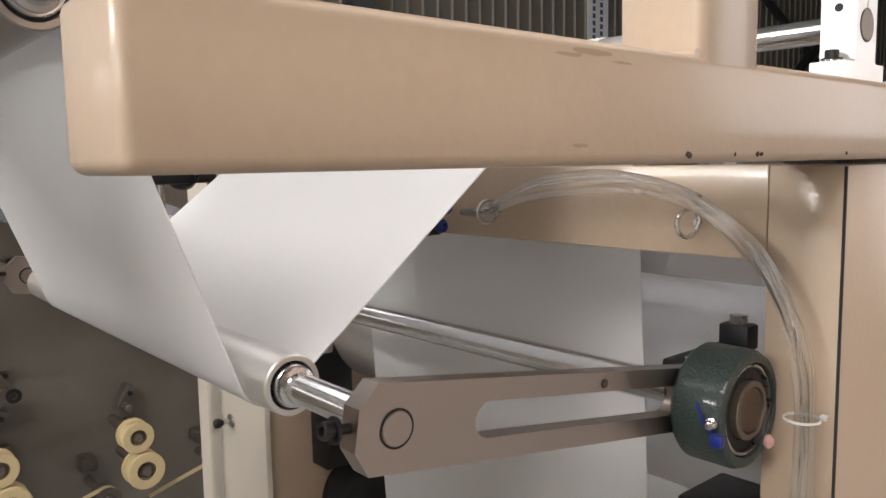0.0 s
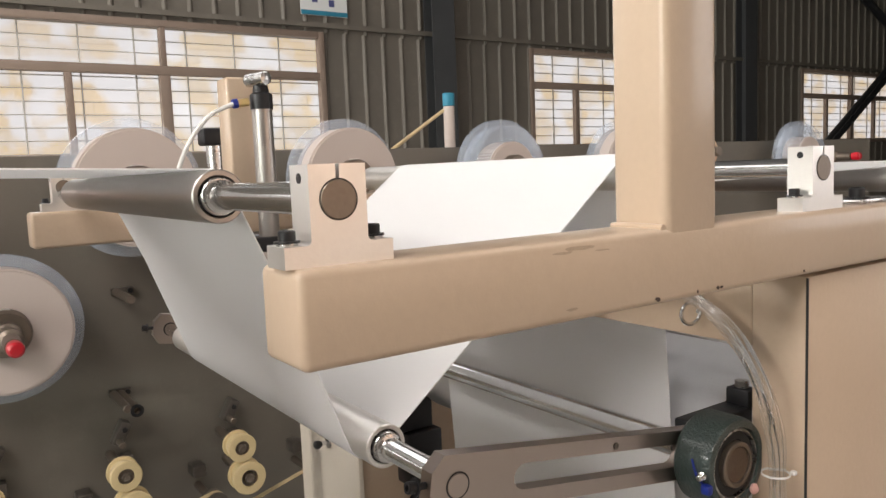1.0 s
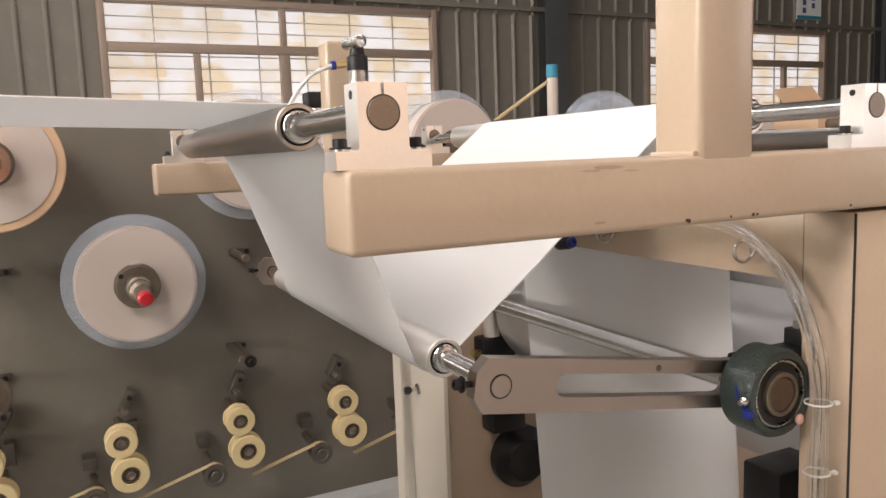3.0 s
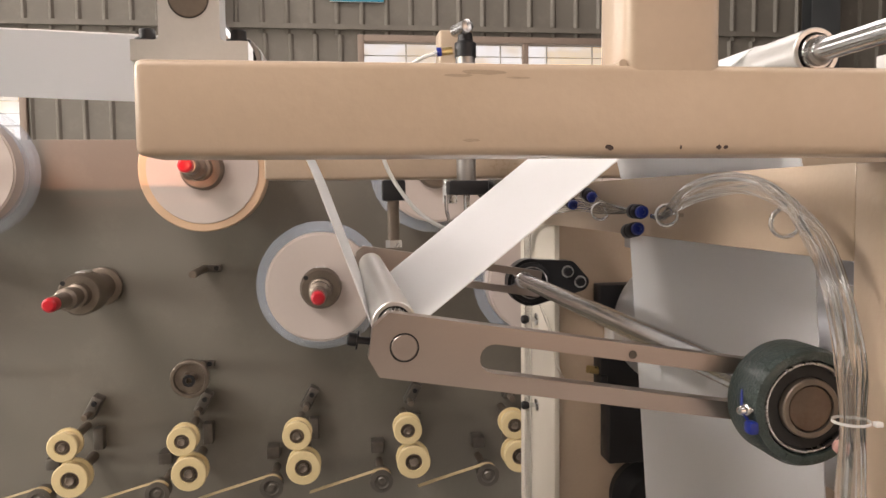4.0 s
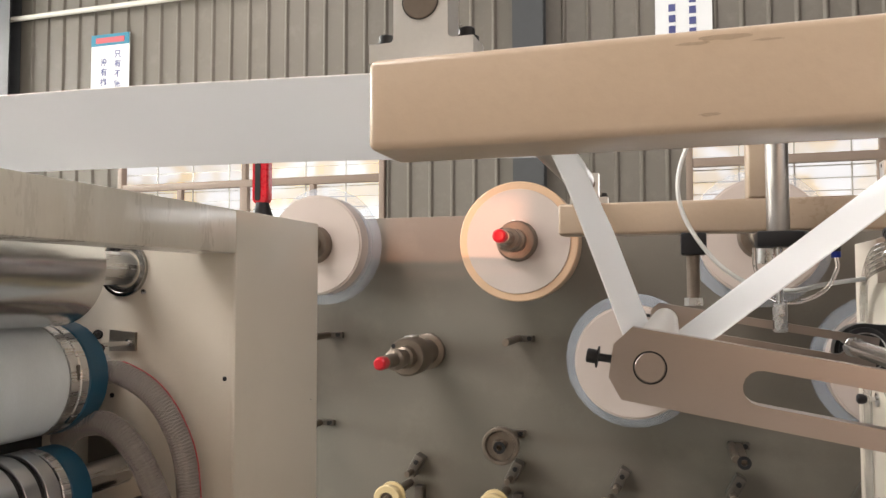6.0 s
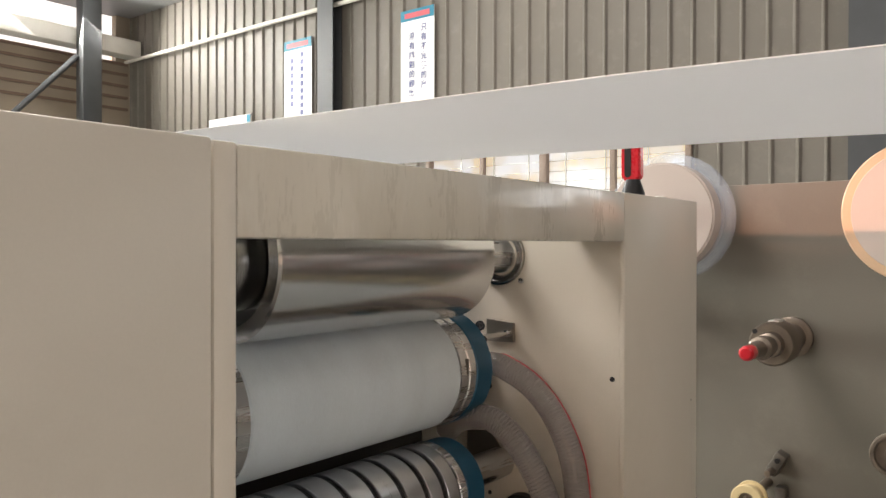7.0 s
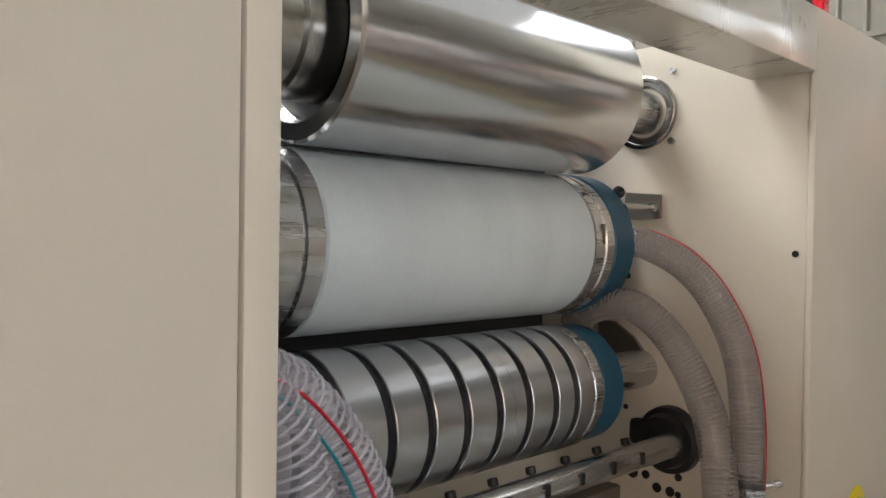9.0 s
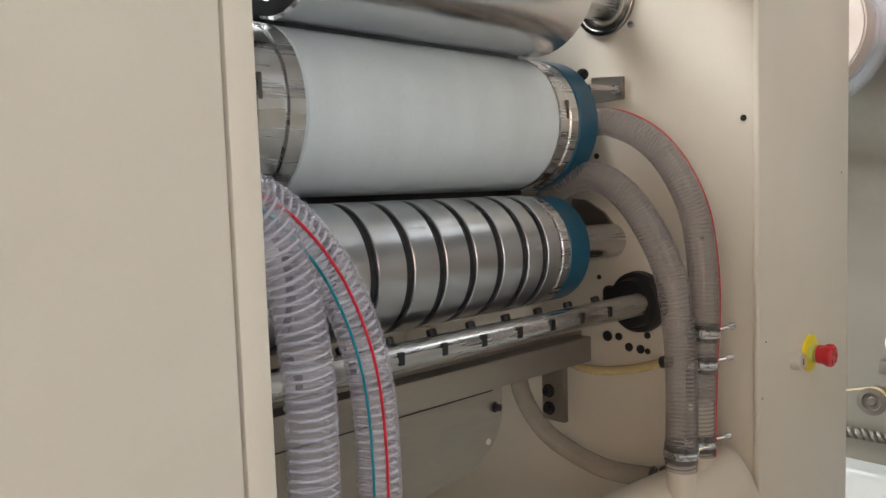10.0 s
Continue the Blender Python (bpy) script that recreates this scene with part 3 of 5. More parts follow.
for x, z, w, h in ((0.222, 1.5535, 0.019, 0.0016), (0.206, 1.5512, 0.010, 0.0009), (0.214, 1.5095, 0.006, 0.0011), (0.246, 1.5500, 0.008, 0.0007)):
    smear = [(x + w * (0.7 + 0.45 * rs.random()) * math.cos(a), z + h * (0.7 + 0.5 * rs.random()) * math.sin(a)) for a in [k * math.tau / 14 for k in range(14)]]
    part("scuff", plate(smear, -0.00025, 0.0004), SCUFF, frame1, "brownish rubbed mark in the paint")
part("rear_beam", box(-0.02, 1.75, 1.0, 1.058, 1.51, 1.57, bevel=0.006, seg=3), CREAM, frame1)
part("rear_post", box(0.319, 0.386, 1.0005, 1.0575, 1.569, 1.80, bevel=0.006, seg=3), CREAM, frame1)
# side box under the beam, right of the seam
part("side_cover", box(0.533, 1.75, 0.006, 0.0655, 0.02, 1.496, bevel=0.001), CREAM, frame1)
part("seam", box(0.5323, 0.5337, 0.0050, 0.0072, 0.02, 1.495), RUBBER, frame1, "dark seam of the side cover")
part("cross_bar", box(0.533, 0.573, 0.066, 1.05, 1.418, 1.497, bevel=0.0015), CREAM, frame1)
part("inner_plate", box(0.70, 0.712, 0.052, 1.01, 1.368, 1.495, bevel=0.002), GREYINNER, frame1, "lilac-grey inner plate")
part("rear_leg", box(0.549, 0.5605, 1.0, 1.30, 0.02, 1.50, bevel=0.003), PALE, frame1)
part("rear_cover", box(0.561, 1.75, 1.012, 1.06, 0.02, 1.50, bevel=0.004), CREAM, frame1)


# ---------------------------------------------------------------- rollers, arms and web on the frame
def shaft_block(x, y0, z, beam_z, small=False):
    """A T-shaped split shaft support on a beam: y0 is its front face."""
    b = thing("shaft_support", "machined aluminium split shaft support bolted on a cream beam", "shaft support", (x, y0 + 0.012, beam_z), "shaft supports")
    w, hw, d = 0.0188, 0.036, 0.026
    top = z + 0.021
    zb = beam_z + 0.013
    outline = [(x - hw, beam_z), (x + hw, beam_z), (x + hw, zb)] + arc(x + w + 0.003, zb + 0.003, 0.003, 270, 180, 4) + [(x + w, top), (x + 0.0012, top), (x + 0.0012, z + 0.0126), (x - 0.0012, z + 0.0126), (x - 0.0012, top), (x - w, top)] + arc(x - w - 0.003, zb + 0.003, 0.003, 0, -90, 4) + [(x - hw, zb)]
    part("body", plate(outline, y0, y0 + d), ALU, b)
    part("shaft_end", lathe((x, y0 + 0.004, z), (0, -1, 0), [(0, 0), (0, 0.0121), (0.004, 0.0121), (0.0048, 0.0114), (0.0048, 0)], 36), SPINDLE, b, "scratched steel shaft end")
    part("bore", lathe((x, y0 + 0.002, z), (0, -1, 0), [(0, 0.0120), (0, 0.0126), (0.0024, 0.0126), (0.0024, 0.0120), (0, 0.0120)], 36), RUBBER, b, "dark gap round the shaft")
    for s in (-1, 1):
        part("washer", lathe((x + s * 0.0285, y0 + d / 2, zb), (0, 0, 1), [(0, 0), (0, 0.0065), (0.0015, 0.0065), (0.0015, 0)], 18), STEEL, b)
        cap_screw(b, (x + s * 0.0285, y0 + d / 2, zb + 0.0015), (0, 0, 1), 0.0052, 0.0075)
    part("clamp_hole", cyl((x - w - 0.0004, y0 + d * 0.5, top - 0.008), (x - w + 0.002, y0 + d * 0.5, top - 0.008), 0.0032, 14), BLACK, b)
    return b


ZR = 1.599
for x, y0, z in ((0.036, 0.010, ZR), (0.559, 0.006, 1.601)):
    shaft_block(x, y0, z, 1.56)
for x, y0, z in ((0.036, 1.018, 1.609), (0.559, 1.018, 1.609)):
    shaft_block(x, y0, z, 1.57)

SPIN = []          # turning bodies with their axis place and turns per second


def roller(name, label, x, z, ya, yb, sa, sb, r, material, sr=0.0095, turn=0.0):
    t = thing(name, label, "roller", (x, ya, z), "idle rollers")
    part("shaft", cyl((x, sa, z), (x, sb, z), sr, 28, 0.001), CHROME, t, "polished steel shaft")
    body = part("shell", lathe((x, ya, z), (0, 1, 0), [(0, r * 0.80), (0, r - 0.001), (0.001, r), (yb - ya - 0.001, r), (yb - ya, r - 0.001), (yb - ya, r * 0.8), (yb - ya - 0.006, r * 0.78), (yb - ya - 0.006, sr), (0.006, sr), (0.006, r * 0.78), (0, r * 0.80)], 48), material, t, at=(x, ya, z))
    for y, s in ((ya, -1), (yb, 1)):
        part("bearing_ring", lathe((x, y - s * 0.006, z), (0, s, 0), [(0, sr), (0, r * 0.70), (0.008, r * 0.70), (0.009, r * 0.66), (0.009, sr + 0.003), (0.013, sr + 0.003), (0.014, sr)], 36), STEEL, t)
        part("seal", lathe((x, y - s * 0.006, z), (0, s, 0), [(0, r * 0.70), (0, r * 0.775), (0.0025, r * 0.775), (0.0025, r * 0.70), (0, r * 0.70)], 36), RUBBER, t, "black bearing seal")
    SPIN.append((body, turn))
    return t


WY0, WY1 = 0.250, 0.775
roller("idle_roller", "grey anodised idle roller on a polished shaft", 0.036, ZR, 0.225, 0.90, 0.030, 1.045, 0.0225, GREYROLL, 0.0108, 2.0)
roller("idle_roller", "pale grey idle roller on a polished shaft above the frame", 0.559, 1.601, 0.16, 0.90, 0.026, 1.045, 0.0225, ALU, 0.0100, 2.0)
PX, PZ = 0.1755, 1.355
roller("dancer_roller", "bright aluminium dancer roller held between two slotted steel arms", PX, PZ, 0.215, 0.87, 0.098, 0.985, 0.0212, ALU, 0.0105, -2.0)

BX, BZ = 0.491, 1.304


def dancer_arm(y0, y1):
    """A slotted arm from the pin to the pivot, drawn level and then tilted about the pin."""
    tilt = math.atan2(BZ - PZ, BX - PX)
    L = math.hypot(BX - PX, BZ - PZ)
    h = 0.026

    def place(pts):
        c, s = math.cos(tilt), math.sin(tilt)
        return [(PX + c * u - s * v, PZ + s * u + c * v) for u, v in pts]
    outline = place([(-0.027, -0.012), (-0.016, -h), (L + 0.02, -h), (L + 0.02, h), (-0.016, h), (-0.027, 0.012)])
    slot = place(arc(L - 0.040, 0.0, 0.0118, -90, 90, 8) + arc(0.073, 0.0, 0.0118, 90, 270, 8))
    t = thing("dancer_link", "slotted milled steel swing link between roller pin and bearing", "machine link", (BX, y0, BZ), "dancer links")
    part("plate", plate(outline, y0, y1, [slot]), ARM, t)
    part("pin", lathe((PX, y0 + 0.004, PZ), (0, -1, 0), [(0, 0), (0, 0.0105), (0.0045, 0.0105), (0.0052, 0.0098), (0.0052, 0)], 36), ARM, t, "round steel pin end")
    part("pin_gap", lathe((PX, y0 - 0.0002, PZ), (0, -1, 0), [(0, 0.0105), (0, 0.0117), (0.0004, 0.0117), (0.0004, 0.0105)], 36), BLACK, t)
    px, pz = place([(0.187, 0.0175)])[0]
    part("tapped_hole", lathe((px, y0 - 0.0003, pz), (0, -1, 0), [(0, 0), (0, 0.0024), (0.0003, 0.0026), (0.0004, 0.0034), (0.0001, 0.0036), (0, 0.0036)], 18), DARKSPIN, t)
    c0 = Vector((*place([(-0.0265, 0.0)])[0], 0))
    e0 = Vector((*place([(-0.0365, 0.0)])[0], 0))
    ym = (y0 + y1) / 2
    w = Vector((e0.x - c0.x, 0, e0.y - c0.y))
    part("clamp_screw_shank", cyl((c0.x + 0.004, ym, c0.y), (e0.x, ym, e0.y), 0.003, 14), BLACK, t)
    cap_screw(t, (e0.x, ym, e0.y), w, 0.0052, 0.0085)
    return t


dancer_arm(0.099, 0.114)
dancer_arm(0.962, 0.977)
pv = thing("pivot_shaft", "polished steel pivot shaft joining the two swing arms", "shaft", (BX, 0.5, BZ))
part("rod", cyl((0.474, 0.112, 1.312), (0.474, 0.964, 1.312), 0.0135, 32, 0.001), CHROME, pv)
for y in (0.945,):
    part("collar", lathe((0.474, y, 1.312), (0, 1, 0), [(0, 0.0134), (0, 0.0155), (0.001, 0.0165), (0.011, 0.0165), (0.012, 0.0155), (0.012, 0.0134)], 32), STEEL, pv)


def pivot_bearing(yf, depth, r=0.048):
    """A round cast bearing housing: yf is its front face."""
    b = thing("pivot_bearing", "dark green cast iron bearing housing with a worn shaft end", "bearing", (BX, yf, BZ), "pivot bearings")
    part("housing", lathe((BX, yf + depth, BZ), (0, -1, 0), [(0, 0.02), (0, r * 0.93), (0.004, r), (depth - 0.006, r), (depth - 0.001, r * 0.95), (depth, r * 0.91), (depth, r * 0.80), (depth - 0.008, r * 0.77), (depth - 0.008, 0.02), (0, 0.02)], 56), GREEN, b)
    part("outer_race", lathe((BX, yf + 0.008, BZ), (0, -1, 0), [(0, r * 0.70), (0, r * 0.77), (0.005, r * 0.77), (0.006, r * 0.75), (0.006, r * 0.72), (0, r * 0.70)], 48), STEEL, b)
    part("seal", lathe((BX, yf + 0.009, BZ), (0, -1, 0), [(0, r * 0.48), (0, r * 0.715), (0.004, r * 0.70), (0.0045, r * 0.52), (0.003, r * 0.48), (0, r * 0.48)], 48), RUBBER, b)
    part("inner_race", lathe((BX, yf + 0.010, BZ), (0, -1, 0), [(0, r * 0.385), (0, r * 0.495), (0.0105, r * 0.495), (0.0115, r * 0.475), (0.0115, r * 0.40), (0, r * 0.385)], 48), SPINDLE, b)
    part("shaft_end", lathe((BX, yf + 0.010, BZ), (0, -1, 0), [(0, 0), (0, r * 0.385), (0.009, r * 0.385), (0.010, r * 0.365), (0.0098, 0)], 40), BRONZE, b, "rusty brown turned shaft end")
    return b


pb = pivot_bearing(0.054, 0.044)
part("grease_nipple", lathe((BX - 0.0475, 0.060, BZ + 0.0), (-1, -0.3, 0.02), [(0, 0), (0, 0.0045), (0.004, 0.0045), (0.005, 0.003), (0.008, 0.004), (0.011, 0.003), (0.012, 0)], 14), CHROME, pb, "bright steel grease nipple")
part("plug", box(BX - 0.0525, BX - 0.0445, 0.050, 0.060, BZ - 0.018, BZ - 0.008, bevel=0.002), BLUEPL, pb, "small blue plastic plug")

# the running web
RW = 0.0232
web = [(-1.75, 1.655), (-0.9, 1.645), (-0.4, 1.637)] + arc(0.036, ZR, RW, 93, -12, 14)
web += [(0.100, 1.50)]
web += arc(PX, PZ, 0.0218, 194, 304, 16)
web += arc(0.559, 1.601, RW, 124, -12, 16)
web += [(0.618, 1.45), (0.636, 1.2), (0.66, 0.85), (0.67, 0.60)]
tw = thing("tissue_web", "white paper web running over rollers and a dancer roller", "paper web", (0.3, 0.5, 1.5))
cuts = [0, 3 + 12, 3 + 15 + 10, 3 + 15 + 1 + 17 + 8, len(web) - 1]
for nm, a, b in zip(("level_span", "falling_span", "rising_span", "hanging_span"), cuts, cuts[1:]):
    part(nm, sheet(web[a:b + 1], WY0, WY1, 0.0012), PAPER, tw)

# ---------------------------------------------------------------- roll cabinet
CX = -0.777
cab = thing("roll_cabinet", "pale cream machine cabinet with an open bay for rolls", "machine cabinet", (-1.3, 0.5, 0))
part("near_panel", box(CX - 0.02, CX + 0.003, -0.95, 0.087, 0.05, 1.595, bevel=0.004), PALE, cab, "smooth pale cream sheet metal door panel")
part("near_stile", box(CX - 0.06, CX, 0.091, 0.120, 0.05, 1.593, bevel=0.003), PALE, cab)
part("near_wall", box(-1.75, CX - 0.061, 0.05, 0.118, 0.05, 1.58), PALE, cab)
part("top_rail", box(CX - 0.11, CX - 0.0005, 0.121, 1.089, 1.490, 1.592, bevel=0.004), SCUFFED, cab, "scuffed top rail of the open bay")
part("far_stile", box(CX - 0.012, CX, 1.088, 1.510, 0.05, 1.592, bevel=0.004), PALE, cab)
part("far_wall", box(-1.75, CX - 0.0125, 1.092, 1.505, 0.05, 1.58), PALE, cab)
part("back_wall", box(-1.80, -1.755, 0.05, 1.20, 0.05, 1.58), PALE, cab)
# dark sheet added in place of the shade between the rolls
part("roll_gap_shade", box(-1.34, -1.325, 0.12, 1.09, 0.86, 1.57), DARKSTEEL, cab, "dark sheet put in for shade behind the rolls")
part("bottom", box(-1.75, CX - 0.11, 0.12, 1.09, 0.05, 0.09), PALE, cab)


# ---------------------------------------------------------------- rolls in the cabinet
def cabinet_roll(name, label, x, z, profile, material, ya, at_parts=(), turn=0.0):
    t = thing(name, label, "machine roll", (x, ya, z), "cabinet rolls")
    body = part("shell", lathe((x, ya, z), (0, 1, 0), profile, 72), material, t, at=(x, ya, z))
    SPIN.append((body, turn))
    return t


TX, TZ, TR = -1.090, 1.457, 0.129
top_roll = cabinet_roll("steel_roll", "large ground steel roll with a hollow rim", TX, TZ,
                        [(0.022, 0.0), (0.022, 0.100), (0.0, 0.104), (0.0, TR - 0.004), (0.004, TR), (0.549, TR), (0.555, TR - 0.006), (0.555, 0.0)], ROLLSTEEL, 0.332, turn=0.5)
part("near_hub", lathe((TX, 0.147, TZ), (0, 1, 0), [(0, 0), (0, 0.062), (0.10, 0.062), (0.10, 0.072), (0.15, 0.072), (0.15, 0.078), (0.20, 0.078), (0.206, 0.0)], 48), HUBSTEEL, top_roll, "stepped dark polished steel hub")
part("journal", cyl((TX, 0.885, TZ), (TX, 1.094, TZ), 0.040, 36), STEEL, top_roll)
part("flange_ring", lathe((TX, 1.093, TZ), (0, -1, 0), [(0, 0.045), (0, 0.068), (0.010, 0.068), (0.012, 0.065), (0.012, 0.060), (0.007, 0.058), (0.007, 0.050), (0.002, 0.046), (0, 0.045)], 48), HUBSTEEL, top_roll)
for dz in (-0.060, 0.068):
    part("bolt", cyl((-1.031, 1.091, TZ + 0.004 + dz), (-1.031, 1.086, TZ + 0.004 + dz), 0.006, 14), STEEL, top_roll)

MX, MZ, MR = -1.160, 1.209, 0.123
mid_roll = cabinet_roll("vacuum_roll", "white paper-covered vacuum roll with steel and blue ends", MX, MZ,
                        [(0, 0), (0, MR - 0.004), (0.004, MR), (0.528, MR), (0.532, MR - 0.004), (0.532, 0)], PAPERROLL, 0.340, turn=0.5)
part("near_ring", lathe((MX, 0.135, MZ), (0, 1, 0), [(0, 0), (0, MR - 0.004), (0.004, MR), (0.09, MR), (0.092, MR - 0.004), (0.096, MR - 0.004), (0.098, MR + 0.001), (0.125, MR + 0.001), (0.127, MR - 0.003), (0.131, MR - 0.003), (0.133, MR + 0.001), (0.172, MR + 0.001), (0.173, MR - 0.005), (0.178, MR - 0.005), (0.179, MR + 0.001), (0.203, MR + 0.001), (0.204, 0)], 64), STEEL, mid_roll, "stepped steel end rings")
part("far_ring", lathe((MX, 0.8725, MZ), (0, 1, 0), [(0, 0), (0, MR + 0.001), (0.022, MR + 0.001), (0.024, MR - 0.002), (0.028, MR - 0.002), (0.030, MR + 0.001), (0.050, MR + 0.001), (0.050, 0)], 64), STEEL, mid_roll, "bright steel end ring")
part("vacuum_head", lathe((MX, 0.924, MZ), (0, 1, 0), [(0, 0), (0, MR), (0.003, MR + 0.003), (0.055, MR + 0.003), (0.060, MR - 0.004), (0.060, 0)], 64), BLUE, mid_roll, "blue painted vacuum head")
part("near_vacuum_head", lathe((MX, 0.120, MZ), (0, 1, 0), [(0, 0), (0, MR + 0.003), (0.014, MR + 0.003), (0.014, 0)], 64), BLUE, mid_roll, "blue painted vacuum head")
part("journal", cyl((MX, 0.98, MZ), (MX, 1.094, MZ), 0.045, 32), STEEL, mid_roll)
for y in (0.888, 0.268):
    part("slot", box(MX + MR - 0.0035, MX + MR + 0.0016, y, y + 0.007, MZ + 0.002, MZ + 0.036, bevel=0.0015), DARKSPIN, mid_roll, "shallow slot in the end ring")

LX, LZ, LR = -1.086, 0.977, 0.100
GROOVES = [0.272, 0.336, 0.402, 0.466, 0.528, 0.590, 0.651, 0.710, 0.760]
prof = [(0, 0), (0, LR - 0.003), (0.003, LR)]
for g in GROOVES:
    d = g - 0.20
    prof += [(d - 0.0085, LR), (d - 0.007, LR - 0.0015), (d - 0.007, LR - 0.012), (d + 0.007, LR - 0.012), (d + 0.007, LR - 0.0015), (d + 0.0085, LR)]
prof += [(0.600, LR), (0.603, LR - 0.003), (0.603, 0)]
low_roll = cabinet_roll("grooved_roll", "ground steel roll with black-filled ring grooves", LX, LZ, prof, GROOVED, 0.20, turn=-0.5)
for g in GROOVES:
    part("groove_band", lathe((LX, g - 0.0068, LZ), (0, 1, 0), [(0, LR - 0.012), (0, LR - 0.006), (0.0136, LR - 0.006), (0.0136, LR - 0.012)], 56), BLACK, low_roll)
part("end_ring", lathe((LX, 0.806, LZ), (0, 1, 0), [(0, 0), (0, LR - 0.002), (0.002, LR), (0.020, LR), (0.022, LR - 0.003), (0.022, 0)], 56), STEEL, low_roll)
part("vacuum_head", lathe((LX, 0.831, LZ), (0, 1, 0), [(0, 0), (0, LR - 0.006), (0.003, LR - 0.003), (0.055, LR - 0.003), (0.060, LR - 0.01), (0.060, 0)], 56), BLUE, low_roll, "blue painted vacuum head")
part("journal", cyl((LX, 0.891, LZ), (LX, 1.092, LZ), 0.035, 32), STEEL, low_roll)


def head_stay(x, z, ya, outline):
    """A stay from a vacuum head to a plate on the far wall, with its screws."""
    t = thing("head_stay", "small steel stay screwed to the cabinet wall", "bracket", (x, 1.09, z), "head stays")
    part("stud", cyl((x - 0.006, ya, z - 0.004), (x, 1.082, z - 0.004), 0.0052, 18, 0.001), CHROME, t)
    part("stud_nut", cyl((x - 0.001, 1.072, z - 0.004), (x, 1.0825, z - 0.004), 0.009, 6), STEEL, t)
    part("wall_plate", plate([(x + u, z + v) for u, v in outline], 1.0825, 1.0905), GALV, t)
    for dx, dz in ((-0.016, 0.020), (-0.010, -0.010)):
        cap_screw(t, (x + dx, ya + 0.006, z + dz), (0.75, -0.62, 0.2), 0.0075, 0.012)
    return t


head_stay(-1.060, 1.283, 0.985, [(-0.062, -0.026), (0.012, -0.024), (0.012, 0.020), (-0.062, 0.026)])
head_stay(-1.068, 0.998, 0.885, [(-0.11, -0.02), (-0.05, -0.050), (-0.012, -0.044)] + arc(-0.012, -0.02, 0.024, -60, 60, 6) + [(-0.03, 0.036), (-0.075, 0.062), (-0.11, 0.066)])

bar = thing("spray_bar", "round steel bar with drilled holes and thumb screws", "bar", (-0.998, 0.6, 0.857))
part("rod", cyl((-0.998, 0.118, 0.857), (-0.998, 1.06, 0.857), 0.0215, 36, 0.002), STEEL, bar)
for i in range(9):
    y = 0.27 + i * 0.082
    part("slot", box(-0.981, -0.9752, y - 0.005, y + 0.005, 0.852, 0.870), BLACK, bar)
    part("screw", lathe((-1.016, y + 0.012, 0.871), (-0.35, 0, 1), [(0, 0), (0, 0.0045), (0.003, 0.0045), (0.003, 0.0078), (0.012, 0.0078), (0.0135, 0.006), (0.0135, 0)], 14), BLACK, bar)
part("bearing_flange", lathe((-1.02, 1.0915, 0.856), (0, -1, 0), [(0, 0.0), (0, 0.062), (0.016, 0.060), (0.02, 0.05), (0.04, 0.046), (0.042, 0.04), (0.042, 0.024), (0.036, 0.0)], 40), BLACK, bar, "black cast bearing flange")
part("flange_ear", box(-1.10, -1.04, 1.070, 1.0905, 0.835, 0.885, bevel=0.012), BLACK, bar)

tray = thing("drip_tray", "brushed stainless drip tray under the grooved roll", "tray", (-1.05, 0.5, 0.7))
part("rail", box(-1.035, -1.0, 0.125, 0.90, 0.772, 0.818, bevel=0.003), GALV, tray)
part("rail_lip", box(-1.06, -1.036, 0.125, 0.92, 0.800, 0.824, bevel=0.002), GALV, tray)
bt = bmesh.new()
edge = [(0.13, 0.771), (0.682, 0.771), (0.682, 0.727)] + [(0.565 + 0.117 * math.cos(radians(a)), 0.727 - 0.088 * math.sin(radians(a))) for a in range(10, 91, 10)] + [(0.45, 0.622), (0.13, 0.56)]
back, front = [bt.verts.new((-1.026, y, z)) for y, z in edge], [bt.verts.new((-1.022, y, z)) for y, z in edge]
bt.faces.new(front)
bt.faces.new(back[::-1])
for k in range(len(edge)):
    j = (k + 1) % len(edge)
    bt.faces.new((back[k], back[j], front[j], front[k]))
part("front_plate", bt, GALV, tray, "dull steel plate with a rounded corner")
part("pan", sheet([(-1.03, 0.735), (-1.10, 0.66), (-1.20, 0.62), (-1.32, 0.64)], 0.14, 0.66, 0.003), GALV, tray)
part("rivet_hole", lathe((-1.0222, 0.647, 0.681), (1, 0, 0), [(0, 0), (0, 0.0055), (0.0006, 0.0055), (0.0008, 0)], 14), PALE, tray)
part("seam", box(-1.0219, -1.0212, 0.13, 0.66, 0.7625, 0.7645), BLACK, tray)
part("bracket", box(-1.145, -1.09, 0.93, 0.945, 0.63, 0.80, bevel=0.003), GALV, tray)
for z in (0.655, 0.690):
    cap_screw(tray, (-1.125, 0.929, z), (0, -1, 0), 0.009, 0.012)
cap_screw(tray, (-1.0216, 0.664, 0.735), (1, 0.3, 0), 0.006, 0.010)


